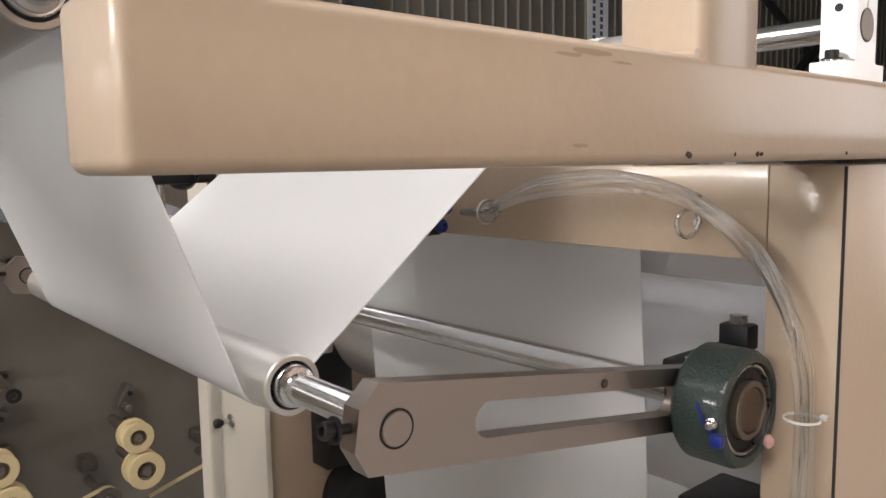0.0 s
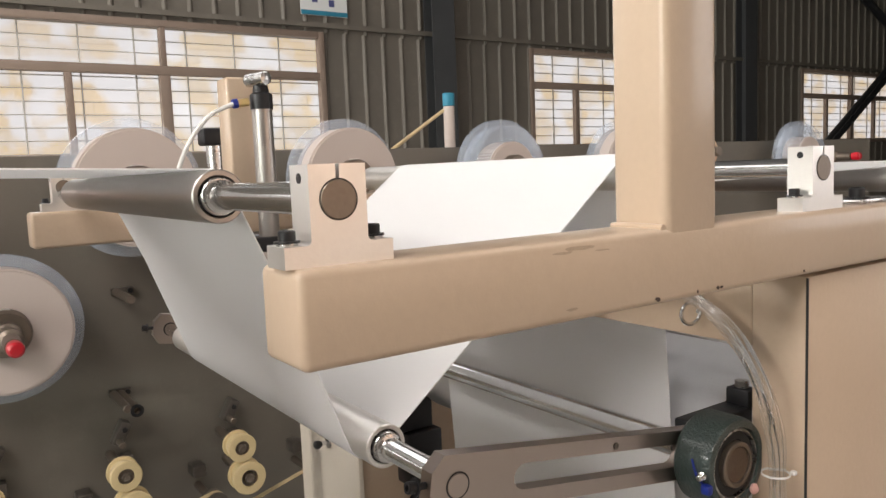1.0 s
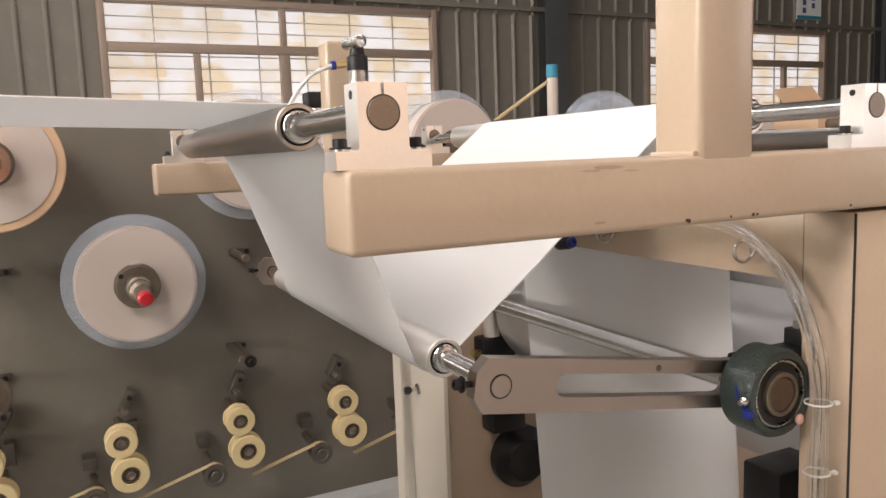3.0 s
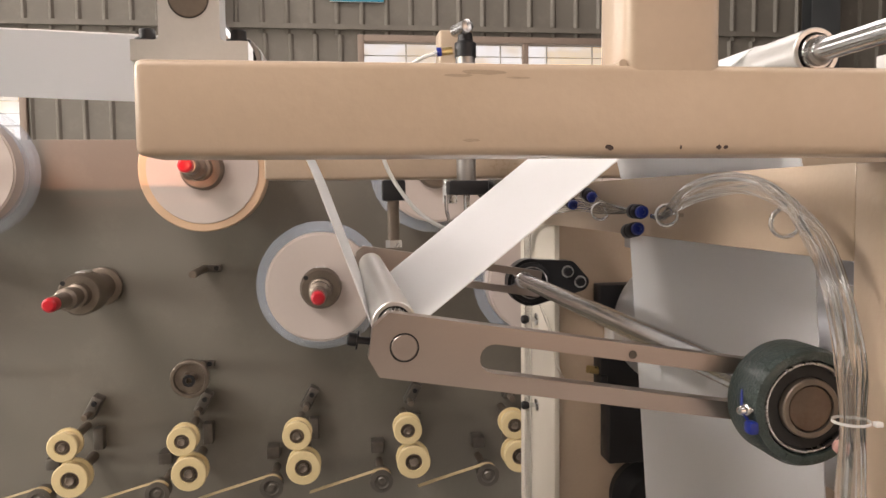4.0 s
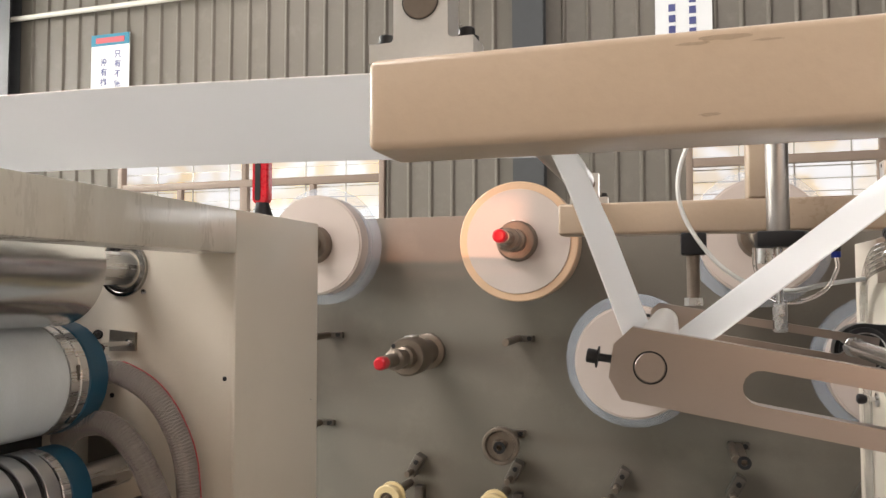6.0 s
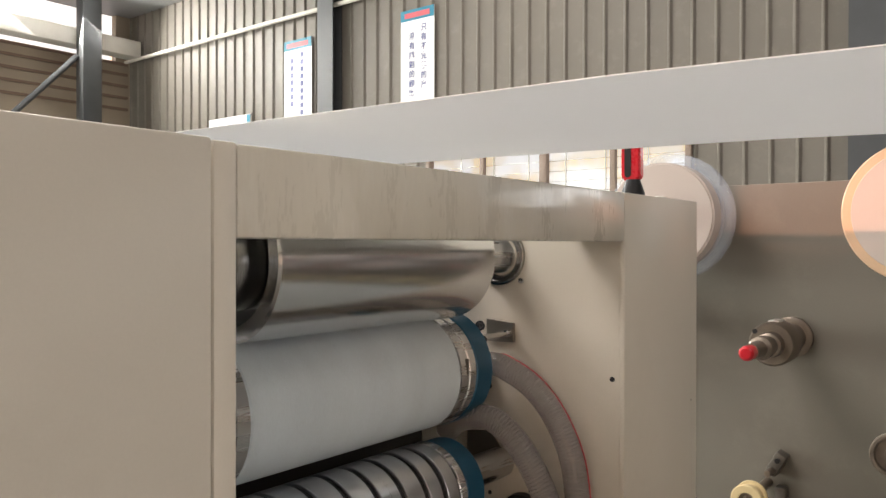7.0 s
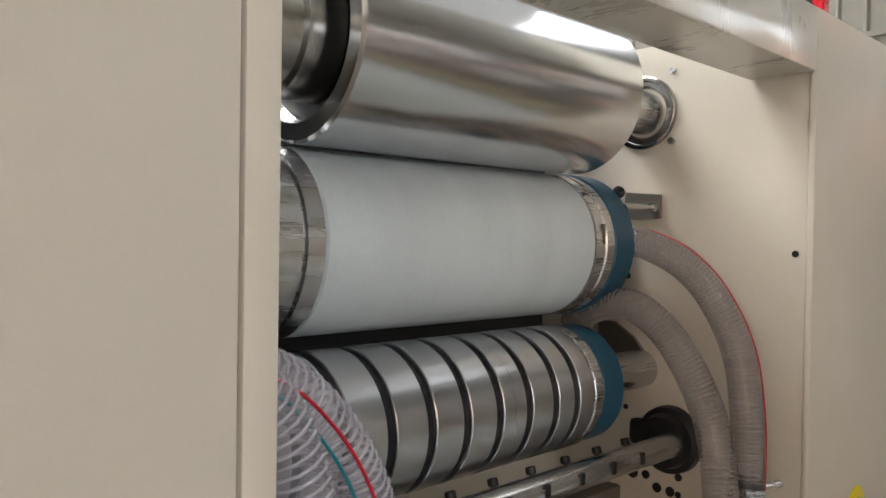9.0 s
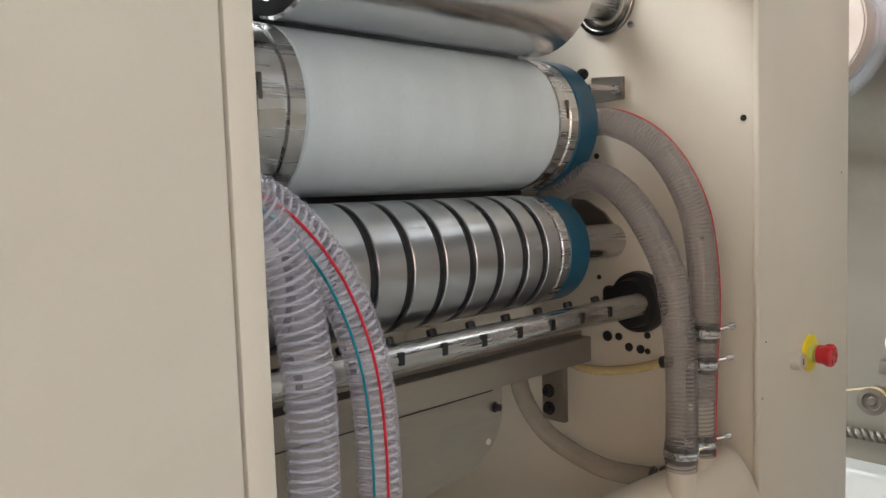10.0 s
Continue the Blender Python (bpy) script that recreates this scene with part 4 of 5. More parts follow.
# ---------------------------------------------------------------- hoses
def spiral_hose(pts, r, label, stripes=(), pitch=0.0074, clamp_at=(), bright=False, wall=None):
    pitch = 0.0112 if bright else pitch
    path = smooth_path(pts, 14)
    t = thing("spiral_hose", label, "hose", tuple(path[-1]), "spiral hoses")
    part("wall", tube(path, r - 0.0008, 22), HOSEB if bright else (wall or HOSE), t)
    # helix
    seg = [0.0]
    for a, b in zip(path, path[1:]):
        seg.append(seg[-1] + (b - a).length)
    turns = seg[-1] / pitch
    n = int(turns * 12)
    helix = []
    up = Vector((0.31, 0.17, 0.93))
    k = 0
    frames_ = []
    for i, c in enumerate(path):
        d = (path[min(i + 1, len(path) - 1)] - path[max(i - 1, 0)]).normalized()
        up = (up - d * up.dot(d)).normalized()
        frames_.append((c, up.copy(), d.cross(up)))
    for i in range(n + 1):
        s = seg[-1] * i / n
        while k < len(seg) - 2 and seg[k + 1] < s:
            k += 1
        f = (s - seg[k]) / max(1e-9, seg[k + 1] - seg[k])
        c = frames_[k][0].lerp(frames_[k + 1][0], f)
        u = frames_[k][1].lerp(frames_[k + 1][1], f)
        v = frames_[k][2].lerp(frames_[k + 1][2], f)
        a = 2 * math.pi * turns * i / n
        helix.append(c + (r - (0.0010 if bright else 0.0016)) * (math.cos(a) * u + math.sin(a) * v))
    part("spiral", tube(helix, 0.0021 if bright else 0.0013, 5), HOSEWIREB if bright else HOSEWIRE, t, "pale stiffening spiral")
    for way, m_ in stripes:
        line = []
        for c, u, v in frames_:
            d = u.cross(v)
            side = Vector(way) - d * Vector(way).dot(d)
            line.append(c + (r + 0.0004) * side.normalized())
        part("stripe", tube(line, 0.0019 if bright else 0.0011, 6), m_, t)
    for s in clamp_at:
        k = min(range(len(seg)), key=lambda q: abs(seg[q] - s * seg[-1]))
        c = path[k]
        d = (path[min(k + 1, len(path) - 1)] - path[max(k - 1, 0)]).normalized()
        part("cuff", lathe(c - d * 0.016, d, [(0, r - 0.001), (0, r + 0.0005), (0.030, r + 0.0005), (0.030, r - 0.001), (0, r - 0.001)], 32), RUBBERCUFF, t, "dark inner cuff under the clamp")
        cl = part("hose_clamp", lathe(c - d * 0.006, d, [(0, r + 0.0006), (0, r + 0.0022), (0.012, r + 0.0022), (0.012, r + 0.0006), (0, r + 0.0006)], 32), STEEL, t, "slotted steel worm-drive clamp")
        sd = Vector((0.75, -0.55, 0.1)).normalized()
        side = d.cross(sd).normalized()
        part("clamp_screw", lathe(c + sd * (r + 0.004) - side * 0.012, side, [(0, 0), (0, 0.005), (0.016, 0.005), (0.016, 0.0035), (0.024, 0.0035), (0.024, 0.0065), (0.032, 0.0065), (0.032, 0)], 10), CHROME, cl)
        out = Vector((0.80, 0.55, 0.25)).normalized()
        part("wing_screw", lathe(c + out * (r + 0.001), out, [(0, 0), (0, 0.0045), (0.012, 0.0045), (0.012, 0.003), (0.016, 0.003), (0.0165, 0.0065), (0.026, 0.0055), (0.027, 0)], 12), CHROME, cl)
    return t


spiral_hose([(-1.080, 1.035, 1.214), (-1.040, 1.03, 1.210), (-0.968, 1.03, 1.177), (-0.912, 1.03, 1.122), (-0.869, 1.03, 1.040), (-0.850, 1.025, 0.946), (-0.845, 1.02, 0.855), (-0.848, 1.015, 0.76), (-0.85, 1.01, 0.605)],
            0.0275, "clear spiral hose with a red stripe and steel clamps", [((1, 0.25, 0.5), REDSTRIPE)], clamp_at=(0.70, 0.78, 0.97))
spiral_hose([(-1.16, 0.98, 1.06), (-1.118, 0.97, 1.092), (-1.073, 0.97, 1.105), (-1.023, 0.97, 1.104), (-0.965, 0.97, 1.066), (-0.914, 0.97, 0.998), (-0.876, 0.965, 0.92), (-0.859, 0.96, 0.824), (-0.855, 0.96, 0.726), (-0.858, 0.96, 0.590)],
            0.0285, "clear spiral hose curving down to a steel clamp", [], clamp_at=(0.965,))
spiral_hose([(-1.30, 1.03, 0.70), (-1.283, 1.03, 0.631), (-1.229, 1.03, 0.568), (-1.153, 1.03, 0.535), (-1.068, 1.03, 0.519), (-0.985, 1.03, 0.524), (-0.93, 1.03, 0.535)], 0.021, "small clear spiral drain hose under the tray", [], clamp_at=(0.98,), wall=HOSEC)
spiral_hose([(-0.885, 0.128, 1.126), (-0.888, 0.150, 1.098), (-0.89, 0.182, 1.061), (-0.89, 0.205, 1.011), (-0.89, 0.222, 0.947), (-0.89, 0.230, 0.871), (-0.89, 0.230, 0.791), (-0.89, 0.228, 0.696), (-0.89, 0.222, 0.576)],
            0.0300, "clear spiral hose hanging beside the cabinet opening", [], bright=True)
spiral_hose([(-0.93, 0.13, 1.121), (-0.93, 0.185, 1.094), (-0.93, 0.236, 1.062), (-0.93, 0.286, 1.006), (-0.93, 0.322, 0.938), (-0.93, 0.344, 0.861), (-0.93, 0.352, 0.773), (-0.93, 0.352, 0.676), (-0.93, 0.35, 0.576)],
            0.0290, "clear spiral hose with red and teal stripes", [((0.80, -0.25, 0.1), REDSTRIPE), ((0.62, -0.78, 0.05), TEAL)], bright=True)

man = thing("vacuum_manifold", "cream-painted round vacuum manifold with hose sockets", "manifold", (-0.85, 0.98, 0.56))
part("pipe", cyl((-0.80, 1.075, 0.562), (-1.17, 0.66, 0.345), 0.060, 40, 0.01), PALE, man)
part("socket", cyl((-0.858, 0.96, 0.50), (-0.857, 0.96, 0.62), 0.025, 28), PALE, man)
part("socket", cyl((-0.85, 1.01, 0.56), (-0.85, 1.01, 0.70), 0.024, 28), PALE, man)
yt = thing("drain_tube", "yellowed soft drain tube on the cabinet wall", "tube", (-1.08, 1.06, 0.71))
part("tube", tube(smooth_path([(-1.20, 1.05, 0.74), (-1.16, 1.06, 0.712), (-1.095, 1.06, 0.710), (-1.015, 1.06, 0.726), (-0.95, 1.06, 0.748)], 8), 0.009, 12), YELLOWTUBE, yt)
part("fitting", cyl((-0.955, 1.06, 0.747), (-0.935, 1.06, 0.752), 0.012, 14, 0.002), BLACK, yt)
wh = thing("wall_screws", "black screw holes in the cabinet wall", "screws", (-1.05, 1.09, 0.78), kind="stuff")
bmh = bmesh.new()
for x, z, r in ((-1.099, 0.777, 0.011), (-1.071, 0.779, 0.008), (-1.047, 0.760, 0.009), (-1.020, 0.759, 0.009), (-1.004, 0.789, 0.007), (-1.004, 0.757, 0.006), (-1.118, 1.150, 0.006), (-1.117, 0.899, 0.005), (-0.885, 0.985, 0.004)):
    lathe((x, 1.0915, z), (0, -1, 0), [(0, 0), (0, r), (0.002, r), (0.002, r * 0.6), (0.0005, 0)], 14, bmh)
part("screw_heads", bmh, BLACK, wh)
part("hole", cyl((-0.806, 1.0925, 1.200), (-0.806, 1.0905, 1.200), 0.0055, 14), BLACK, cab)
for y, z in ((1.115, 0.80), (1.47, 1.10), (1.10, 0.70)):
    part("chip", lathe((CX, y, z), (1, 0, 0), [(0, 0), (0, 0.002), (0.0003, 0.002), (0.0004, 0)], 8), BLACK, cab, "tiny dark paint chip")

es = thing("emergency_stop", "red mushroom emergency stop button on a yellow ring", "emergency stop", (CX, 1.306, 0.748))
part("ring", lathe((CX, 1.306, 0.748), (1, 0, 0), [(0, 0.018), (0, 0.036), (0.003, 0.037), (0.005, 0.034), (0.005, 0.018), (0, 0.018)], 40), YELLOW, es, "yellow ring")
part("stem", lathe((CX + 0.005, 1.306, 0.748), (1, 0, 0), [(0, 0), (0, 0.018), (0.008, 0.018), (0.008, 0.013), (0.018, 0.013), (0.018, 0)], 28), YELLOWGREEN, es)
part("button", lathe((CX + 0.018, 1.306, 0.748), (1, 0, 0), [(0, 0), (0, 0.018), (0.010, 0.0185), (0.018, 0.0225), (0.025, 0.0225), (0.029, 0.018), (0.030, 0)], 32), RED, es, "red mushroom head")
ks = thing("key_switch", "small chrome key switch in the cabinet stile", "switch", (CX, 1.230, 0.746))
part("barrel", lathe((CX, 1.230, 0.746), (1, 0, 0), [(0, 0), (0, 0.0165), (0.018, 0.0165), (0.020, 0.014), (0.020, 0)], 28), ALU, ks)
part("slot", box(CX + 0.019, CX + 0.0206, 1.2285, 1.2315, 0.740, 0.752), BLACK, ks)

kn = thing("utility_knife", "red and black utility knife standing on the cabinet", "utility knife", (-0.92, 1.445, 1.58))
part("tip", lathe((-0.92, 1.445, 1.5795), (0, 0, 1), [(0, 0), (0, 0.030), (0.035, 0.030), (0.07, 0.018), (0.07, 0)], 20), BLACK, kn)
def rounded(x0, x1, z0, z1, r):
    """Outline of an upright bar with round corners, in the x-z plane."""
    return [(cx + r * math.cos(a), cz + r * math.sin(a)) for cx, cz, q in ((x1 - r, z1 - r, 0), (x0 + r, z1 - r, 1), (x0 + r, z0 + r, 2), (x1 - r, z0 + r, 3))
            for a in [(q + k / 5) * math.pi / 2 for k in range(6)]]


part("handle", plate(rounded(-0.948, -0.898, 1.645, 1.787, 0.019), 1.437, 1.459), RED, kn)
part("cheek", plate(rounded(-0.945, -0.901, 1.648, 1.784, 0.017), 1.4345, 1.4372), RED, kn)
part("grip", plate(rounded(-0.938, -0.921, 1.655, 1.764, 0.0084), 1.4325, 1.4347), BLACK, kn, "black rubber grip inlay")
for k in range(10):
    part("ridge", box(-0.8985, -0.8965, 1.440, 1.456, 1.657 + 0.0115 * k, 1.663 + 0.0115 * k), RED, kn)
part("slider", box(-0.9505, -0.9475, 1.443, 1.453, 1.70, 1.722, bevel=0.001), BLACK, kn)


# ---------------------------------------------------------------- air lines on the frame
def eye_ring(x, y, z):
    t = thing("tube_ring", "bright steel ring holding clear air tubes", "ring", (x + 0.018, y, z), "tube rings")
    part("loop", torus((x, y, z), (0.25, 1, 0.1), 0.0125, 0.0021), CHROME, t)
    part("stem", cyl((x + 0.012, y, z), (x + 0.02, y, z), 0.0025, 10), CHROME, t)
    return t


eye_ring(0.511, 0.125, 1.448)
eye_ring(0.511, 0.372, 1.449)
eye_ring(0.511, 0.61, 1.450)
eye_ring(0.511, 0.86, 1.455)
rnd = random.Random(4)
for i in range(7):
    ox, oy, oz = rnd.uniform(-0.010, 0.010), rnd.uniform(-0.006, 0.006), rnd.uniform(-0.006, 0.006)
    lift = rnd.uniform(-0.002, 0.016)
    k = 1 if i % 3 else 0
    pts = [(0.511, 0.415, 1.447), (0.511 + ox * 0.3, 0.372, 1.449 + oz * 0.5), (0.508 + ox, 0.30, 1.466 + lift), (0.506 + ox, 0.19, 1.476 + lift), (0.505 + ox * 0.4, 0.118, 1.464 + lift * 0.4 + oz),
           (0.503 + ox, 0.068, 1.435 + oz), (0.500 + ox, 0.036, 1.395), (0.500 + ox, 0.022 + oy, 1.345), (0.500 + ox * 0.7, 0.018 + oy * 0.8, 1.300), (0.499 + ox, 0.018 + oy, 1.235), (0.498 + ox, 0.018 + oy, 1.10), (0.498 + ox, 0.018 + oy, 0.9)]
    a = thing("air_tube", "clear plastic air tube hanging over the frame", "tube", pts[-1], "air tubes")
    part("tube", tube(smooth_path(pts, 6), 0.0033, 12), CLEAR, a)
for zt in (1.303, 1.229):
    tie = thing("cable_tie", "white cable tie round clear tubes", "cable tie", (0.5, 0.018, zt), "cable ties")
    part("band", lathe((0.500, 0.018, zt), (0, 0, 1), [(0, 0.0128), (0, 0.0135), (0.0020, 0.0135), (0.0020, 0.0128), (0, 0.0128)], 24), TIEPLASTIC, tie)
    part("lock", box(0.511, 0.5165, 0.005, 0.010, zt - 0.0008, zt + 0.0030, bevel=0.0006), TIEPLASTIC, tie)
for i in range(6):
    o = (i - 2.5) * 0.0075
    pts = [(0.511, 0.48, 1.452), (0.511, 0.60, 1.456 + o * 0.4), (0.510, 0.72, 1.470 + o), (0.508, 0.86, 1.462 + o), (0.510, 0.99, 1.450 + o), (0.528, 1.13 + o, 1.41), (0.540, 1.19 + o, 1.34), (0.543, 1.20 + o * 1.5, 1.20), (0.543, 1.205 + o, 0.95), (0.543, 1.20 + o * 1.5, 0.7)]
    a = thing("air_tube", "clear plastic air tube running down a cream leg", "tube", pts[-1], "air tubes")
    part("tube", tube(smooth_path(pts, 6), 0.0031, 8), CLEAR, a)


def push_fitting(c, way, r=0.0085):
    t = thing("push_fitting", "black and blue push-in air fitting", "air fitting", c, "air fittings")
    w = Vector(way).normalized()
    part("body", lathe(Vector(c) - w * 0.030, w, [(0, 0), (0, r * 0.8), (0.004, r), (0.013, r), (0.014, r * 0.88), (0.016, r * 0.88), (0.017, r), (0.028, r), (0.030, r * 0.9), (0.030, 0)], 20), BLACK, t)
    part("collar", lathe(c, w, [(0, 0), (0, r * 0.82), (0.006, r * 0.82), (0.008, r * 0.62), (0.008, r * 0.36), (0.004, r * 0.34), (0.004, 0)], 20), BLUEPL, t, "blue release collar")
    return t


for c, way in (((0.506, 0.440, 1.452), (0, -1, -0.02)), ((0.502, 0.444, 1.430), (0.1, -1, 0.15)), ((0.507, 0.640, 1.472), (0, -1, -0.2)),
               ((0.503, 0.725, 1.460), (0, -1, -0.3)), ((0.503, 0.720, 1.494), (0, -1, -0.5)), ((0.504, 0.820, 1.484), (0, -1, -0.4))):
    push_fitting(c, way, 0.0098)

cyl1 = thing("air_cylinder", "slim steel air cylinder with black end caps", "air cylinder", (0.361, 0.94, 1.34))
part("barrel", cyl((0.361, 0.94, 1.505), (0.361, 0.94, 1.735), 0.0185, 32), GREYROLL, cyl1)
part("head", lathe((0.361, 0.94, 1.735), (0, 0, 1), [(0, 0), (0, 0.0205), (0.026, 0.0205), (0.030, 0.015), (0.045, 0.013), (0.045, 0)], 24), BLACK, cyl1)
part("fitting", cyl((0.335, 0.94, 1.748), (0.315, 0.938, 1.745), 0.0075, 16), BRASS, cyl1)
part("collar", cyl((0.315, 0.938, 1.745), (0.307, 0.938, 1.744), 0.0085, 16), BLUEPL, cyl1)
part("elbow", lathe((0.355, 0.93, 1.788), (0.3, -1, 0), [(-0.03, 0), (-0.03, 0.012), (0.02, 0.012), (0.022, 0.008), (0.022, 0)], 18), STEEL, cyl1)
part("foot", box(0.325, 0.400, 0.915, 0.965, 1.478, 1.505, bevel=0.004), BLACK, cyl1)
part("rod", cyl((0.361, 0.94, 1.345), (0.361, 0.94, 1.48), 0.006, 18), CHROME, cyl1)
part("clevis", box(0.350, 0.372, 0.930, 0.950, 1.335, 1.385, bevel=0.003), STEEL, cyl1)
cyl2 = thing("air_cylinder", "small air cylinder behind the rear beam", "air cylinder", (0.37, 1.26, 1.5))
part("barrel", cyl((0.373, 1.26, 1.46), (0.373, 1.26, 1.685), 0.017, 24), STEEL, cyl2)
part("mount", box(0.355, 0.390, 1.0585, 1.285, 1.535, 1.555, bevel=0.003), BLACK, cyl2)
part("head", box(0.345, 0.400, 1.235, 1.285, 1.685, 1.722, bevel=0.006), BLACK, cyl2)
fr = thing("flow_valve", "black round flow valve with a blue-collared elbow under the beam", "air valve", (0.403, 0.94, 1.485))
part("body", lathe((0.403, 0.975, 1.487), (0, -1, 0), [(0, 0), (0, 0.014), (0.006, 0.0185), (0.032, 0.0185), (0.042, 0.012), (0.044, 0)], 28), BLACK, fr)
part("elbow", lathe((0.420, 0.945, 1.488), (1, 0, 0), [(0, 0), (0, 0.0095), (0.020, 0.0095), (0.030, 0.010), (0.033, 0.006), (0.033, 0)], 18), BLACK, fr)
part("down_leg", cyl((0.447, 0.945, 1.488), (0.449, 0.945, 1.470), 0.0085, 16), BLACK, fr)
part("collar", cyl((0.449, 0.945, 1.470), (0.4495, 0.945, 1.460), 0.0078, 16), BLUEPL, fr, "blue release collar")
v3 = thing("air_valve", "black air valve with a copper-coloured rod under the rear beam", "air valve", (0.225, 0.98, 1.40))
part("body", box(0.203, 0.247, 0.96, 1.0, 1.468, 1.508, bevel=0.004), BLACK, v3)
part("rod", cyl((0.224, 0.98, 1.385), (0.224, 0.98, 1.468), 0.0115, 20), SPINDLE, v3)
part("nut", cyl((0.224, 0.98, 1.378), (0.224, 0.98, 1.392), 0.016, 6), STEEL, v3)
aw = thing("air_hose", "white plastic air hose curving from the cylinder", "hose", (0.31, 0.938, 1.745))
part("hose", tube(smooth_path([(0.310, 0.938, 1.745), (0.262, 0.935, 1.722), (0.222, 0.94, 1.67), (0.200, 0.95, 1.60), (0.212, 0.955, 1.53), (0.262, 0.955, 1.455), (0.320, 0.955, 1.415), (0.385, 0.965, 1.405), (0.44, 0.98, 1.416), (0.50, 0.985, 1.425)], 8), 0.0040, 12), WHITEHOSE, aw)
aw2 = thing("air_hose", "thin clear hose looping under the air cylinder", "hose", (0.44, 0.96, 1.47))
part("hose", tube(smooth_path([(0.4495, 0.945, 1.462), (0.45, 0.945, 1.44), (0.43, 0.945, 1.405), (0.385, 0.945, 1.385), (0.345, 0.945, 1.395), (0.325, 0.945, 1.44), (0.322, 0.945, 1.478)], 8), 0.0035, 10), CLEAR, aw2)

rb = thing("rear_bearing", "black cast flange bearing on the rear cover", "bearing", (0.496, 0.985, 1.303))
part("flange", plate(arc(0.496, 1.303, 0.047, 75, 285, 18) + arc(0.596, 1.302, 0.019, -80, 20, 7) + arc(0.573, 1.325, 0.020, 40, 95, 5), 0.98, 1.0125), BLACK, rb)
part("hub", lathe((0.496, 0.999, 1.303), (0, -1, 0), [(0, 0), (0, 0.043), (0.022, 0.040), (0.026, 0.034), (0.026, 0.028), (0.022, 0.026), (0.022, 0)], 40), BLACK, rb)
part("rim", torus((0.496, 0.974, 1.303), (0, 1, 0), 0.031, 0.0016, 40, 8), STEEL, rb)
for x, z in ((0.571, 1.323), (0.597, 1.302)):
    part("bolt", cyl((x, 0.985, z), (x, 0.972, z), 0.009, 6), BLACK, rb)
    part("washer", lathe((x, 0.981, z), (0, -1, 0), [(0, 0.009), (0, 0.0125), (0.002, 0.0125), (0.002, 0.009), (0, 0.009)], 24), STEEL, rb)
vb = thing("solenoid_valve", "black solenoid valve bank on the rear cover", "solenoid valve", (0.67, 0.98, 0.93))
part("top_block", box(0.634, 0.72, 0.965, 1.0115, 1.215, 1.296, bevel=0.004), BLACK, vb)
part("body", box(0.634, 0.72, 0.965, 1.0115, 1.054, 1.155, bevel=0.006), BLACK, vb)
part("coil", box(0.650, 0.735, 0.955, 1.0115, 0.933, 1.050, bevel=0.004), BLACK, vb)
part("stack", cyl((0.668, 0.985, 1.155), (0.668, 0.985, 1.215), 0.018, 20), ALU, vb)
part("port", cyl((0.634, 0.98, 1.12), (0.612, 0.975, 1.125), 0.008, 14), BRASS, vb)
part("blue_collar", box(0.632, 0.648, 0.958, 0.966, 1.085, 1.115, bevel=0.003), BLACK, vb)
th = thing("air_hose", "thin clear hose to the solenoid valve", "hose", (0.632, 0.975, 1.08))
part("hose", tube(smooth_path([(0.634, 0.97, 1.09), (0.605, 0.97, 1.072), (0.575, 0.98, 1.085), (0.553, 0.988, 1.13), (0.545, 1.005, 1.19), (0.543, 1.10, 1.25)], 8), 0.003, 8), CLEAR, th)
for y, z in ((1.14, 1.203), (1.14, 1.010)):
    kb = thing("panel_knob", "small black knob with a steel stem on the leg", "knob", (0.549, y, z), "panel knobs")
    part("stem", cyl((0.5485, y, z), (0.530, y, z), 0.005, 14), CHROME, kb)
    part("plate", lathe((0.5485, y, z), (-1, 0, 0), [(0, 0), (0, 0.013), (0.003, 0.013), (0.003, 0)], 18), STEEL, kb)
    part("head", lathe((0.530, y, z), (-1, 0, 0), [(0, 0), (0, 0.006), (0.006, 0.0095), (0.014, 0.0095), (0.017, 0.006), (0.017, 0)], 18), BLACK, kb)

fd = thing("flange_bearing", "black flange bearing low on the rear cover", "bearing", (0.745, 0.96, 0.85))
part("disc", lathe((0.745, 1.0125, 0.85), (0, -1, 0), [(0, 0), (0, 0.075), (0.02, 0.075), (0.026, 0.066), (0.05, 0.05), (0.05, 0.03), (0.04, 0)], 40), BLACK, fd)
part("lump", lathe((BX + 0.022, 0.052, BZ - 0.030), (0.1, -1, 0), [(0, 0), (0, 0.005), (0.003, 0.006), (0.006, 0.003), (0.007, 0)], 9), PINKWAX, pb, "small lump of pink wax")
part("wire", tube(smooth_path([(BX - 0.046, 0.074, BZ + 0.012), (BX - 0.0505, 0.066, BZ), (BX - 0.0485, 0.058, BZ - 0.010), (BX - 0.044, 0.053, BZ - 0.016)], 6), 0.0013, 6), BLUEPL, pb)
# things standing behind the reel plate
cn = thing("marker_post", "pale post with a blue cap behind the reel plate", "post", (2.085, 2.79, 1.4))
part("post", cyl((2.085, 2.79, 1.40), (2.085, 2.79, 1.93), 0.028, 24, 0.003), CORE, cn)
part("cap", cyl((2.085, 2.79, 1.93), (2.085, 2.79, 1.995), 0.030, 24, 0.004), BANNERB, cn, "blue cap")
st = thing("wooden_stick", "thin wooden stick leaning on the reel plate", "stick", (1.74, 2.775, 1.72))
part("stick", cyl((1.70, 2.770, 1.70), (2.06, 2.80, 1.91), 0.009, 10, 0.001), WEBBELT, st)
tr_ = thing("tan_roll", "small tan film roll with its film drawn upward", "film roll", (3.70, 2.74, 1.655))
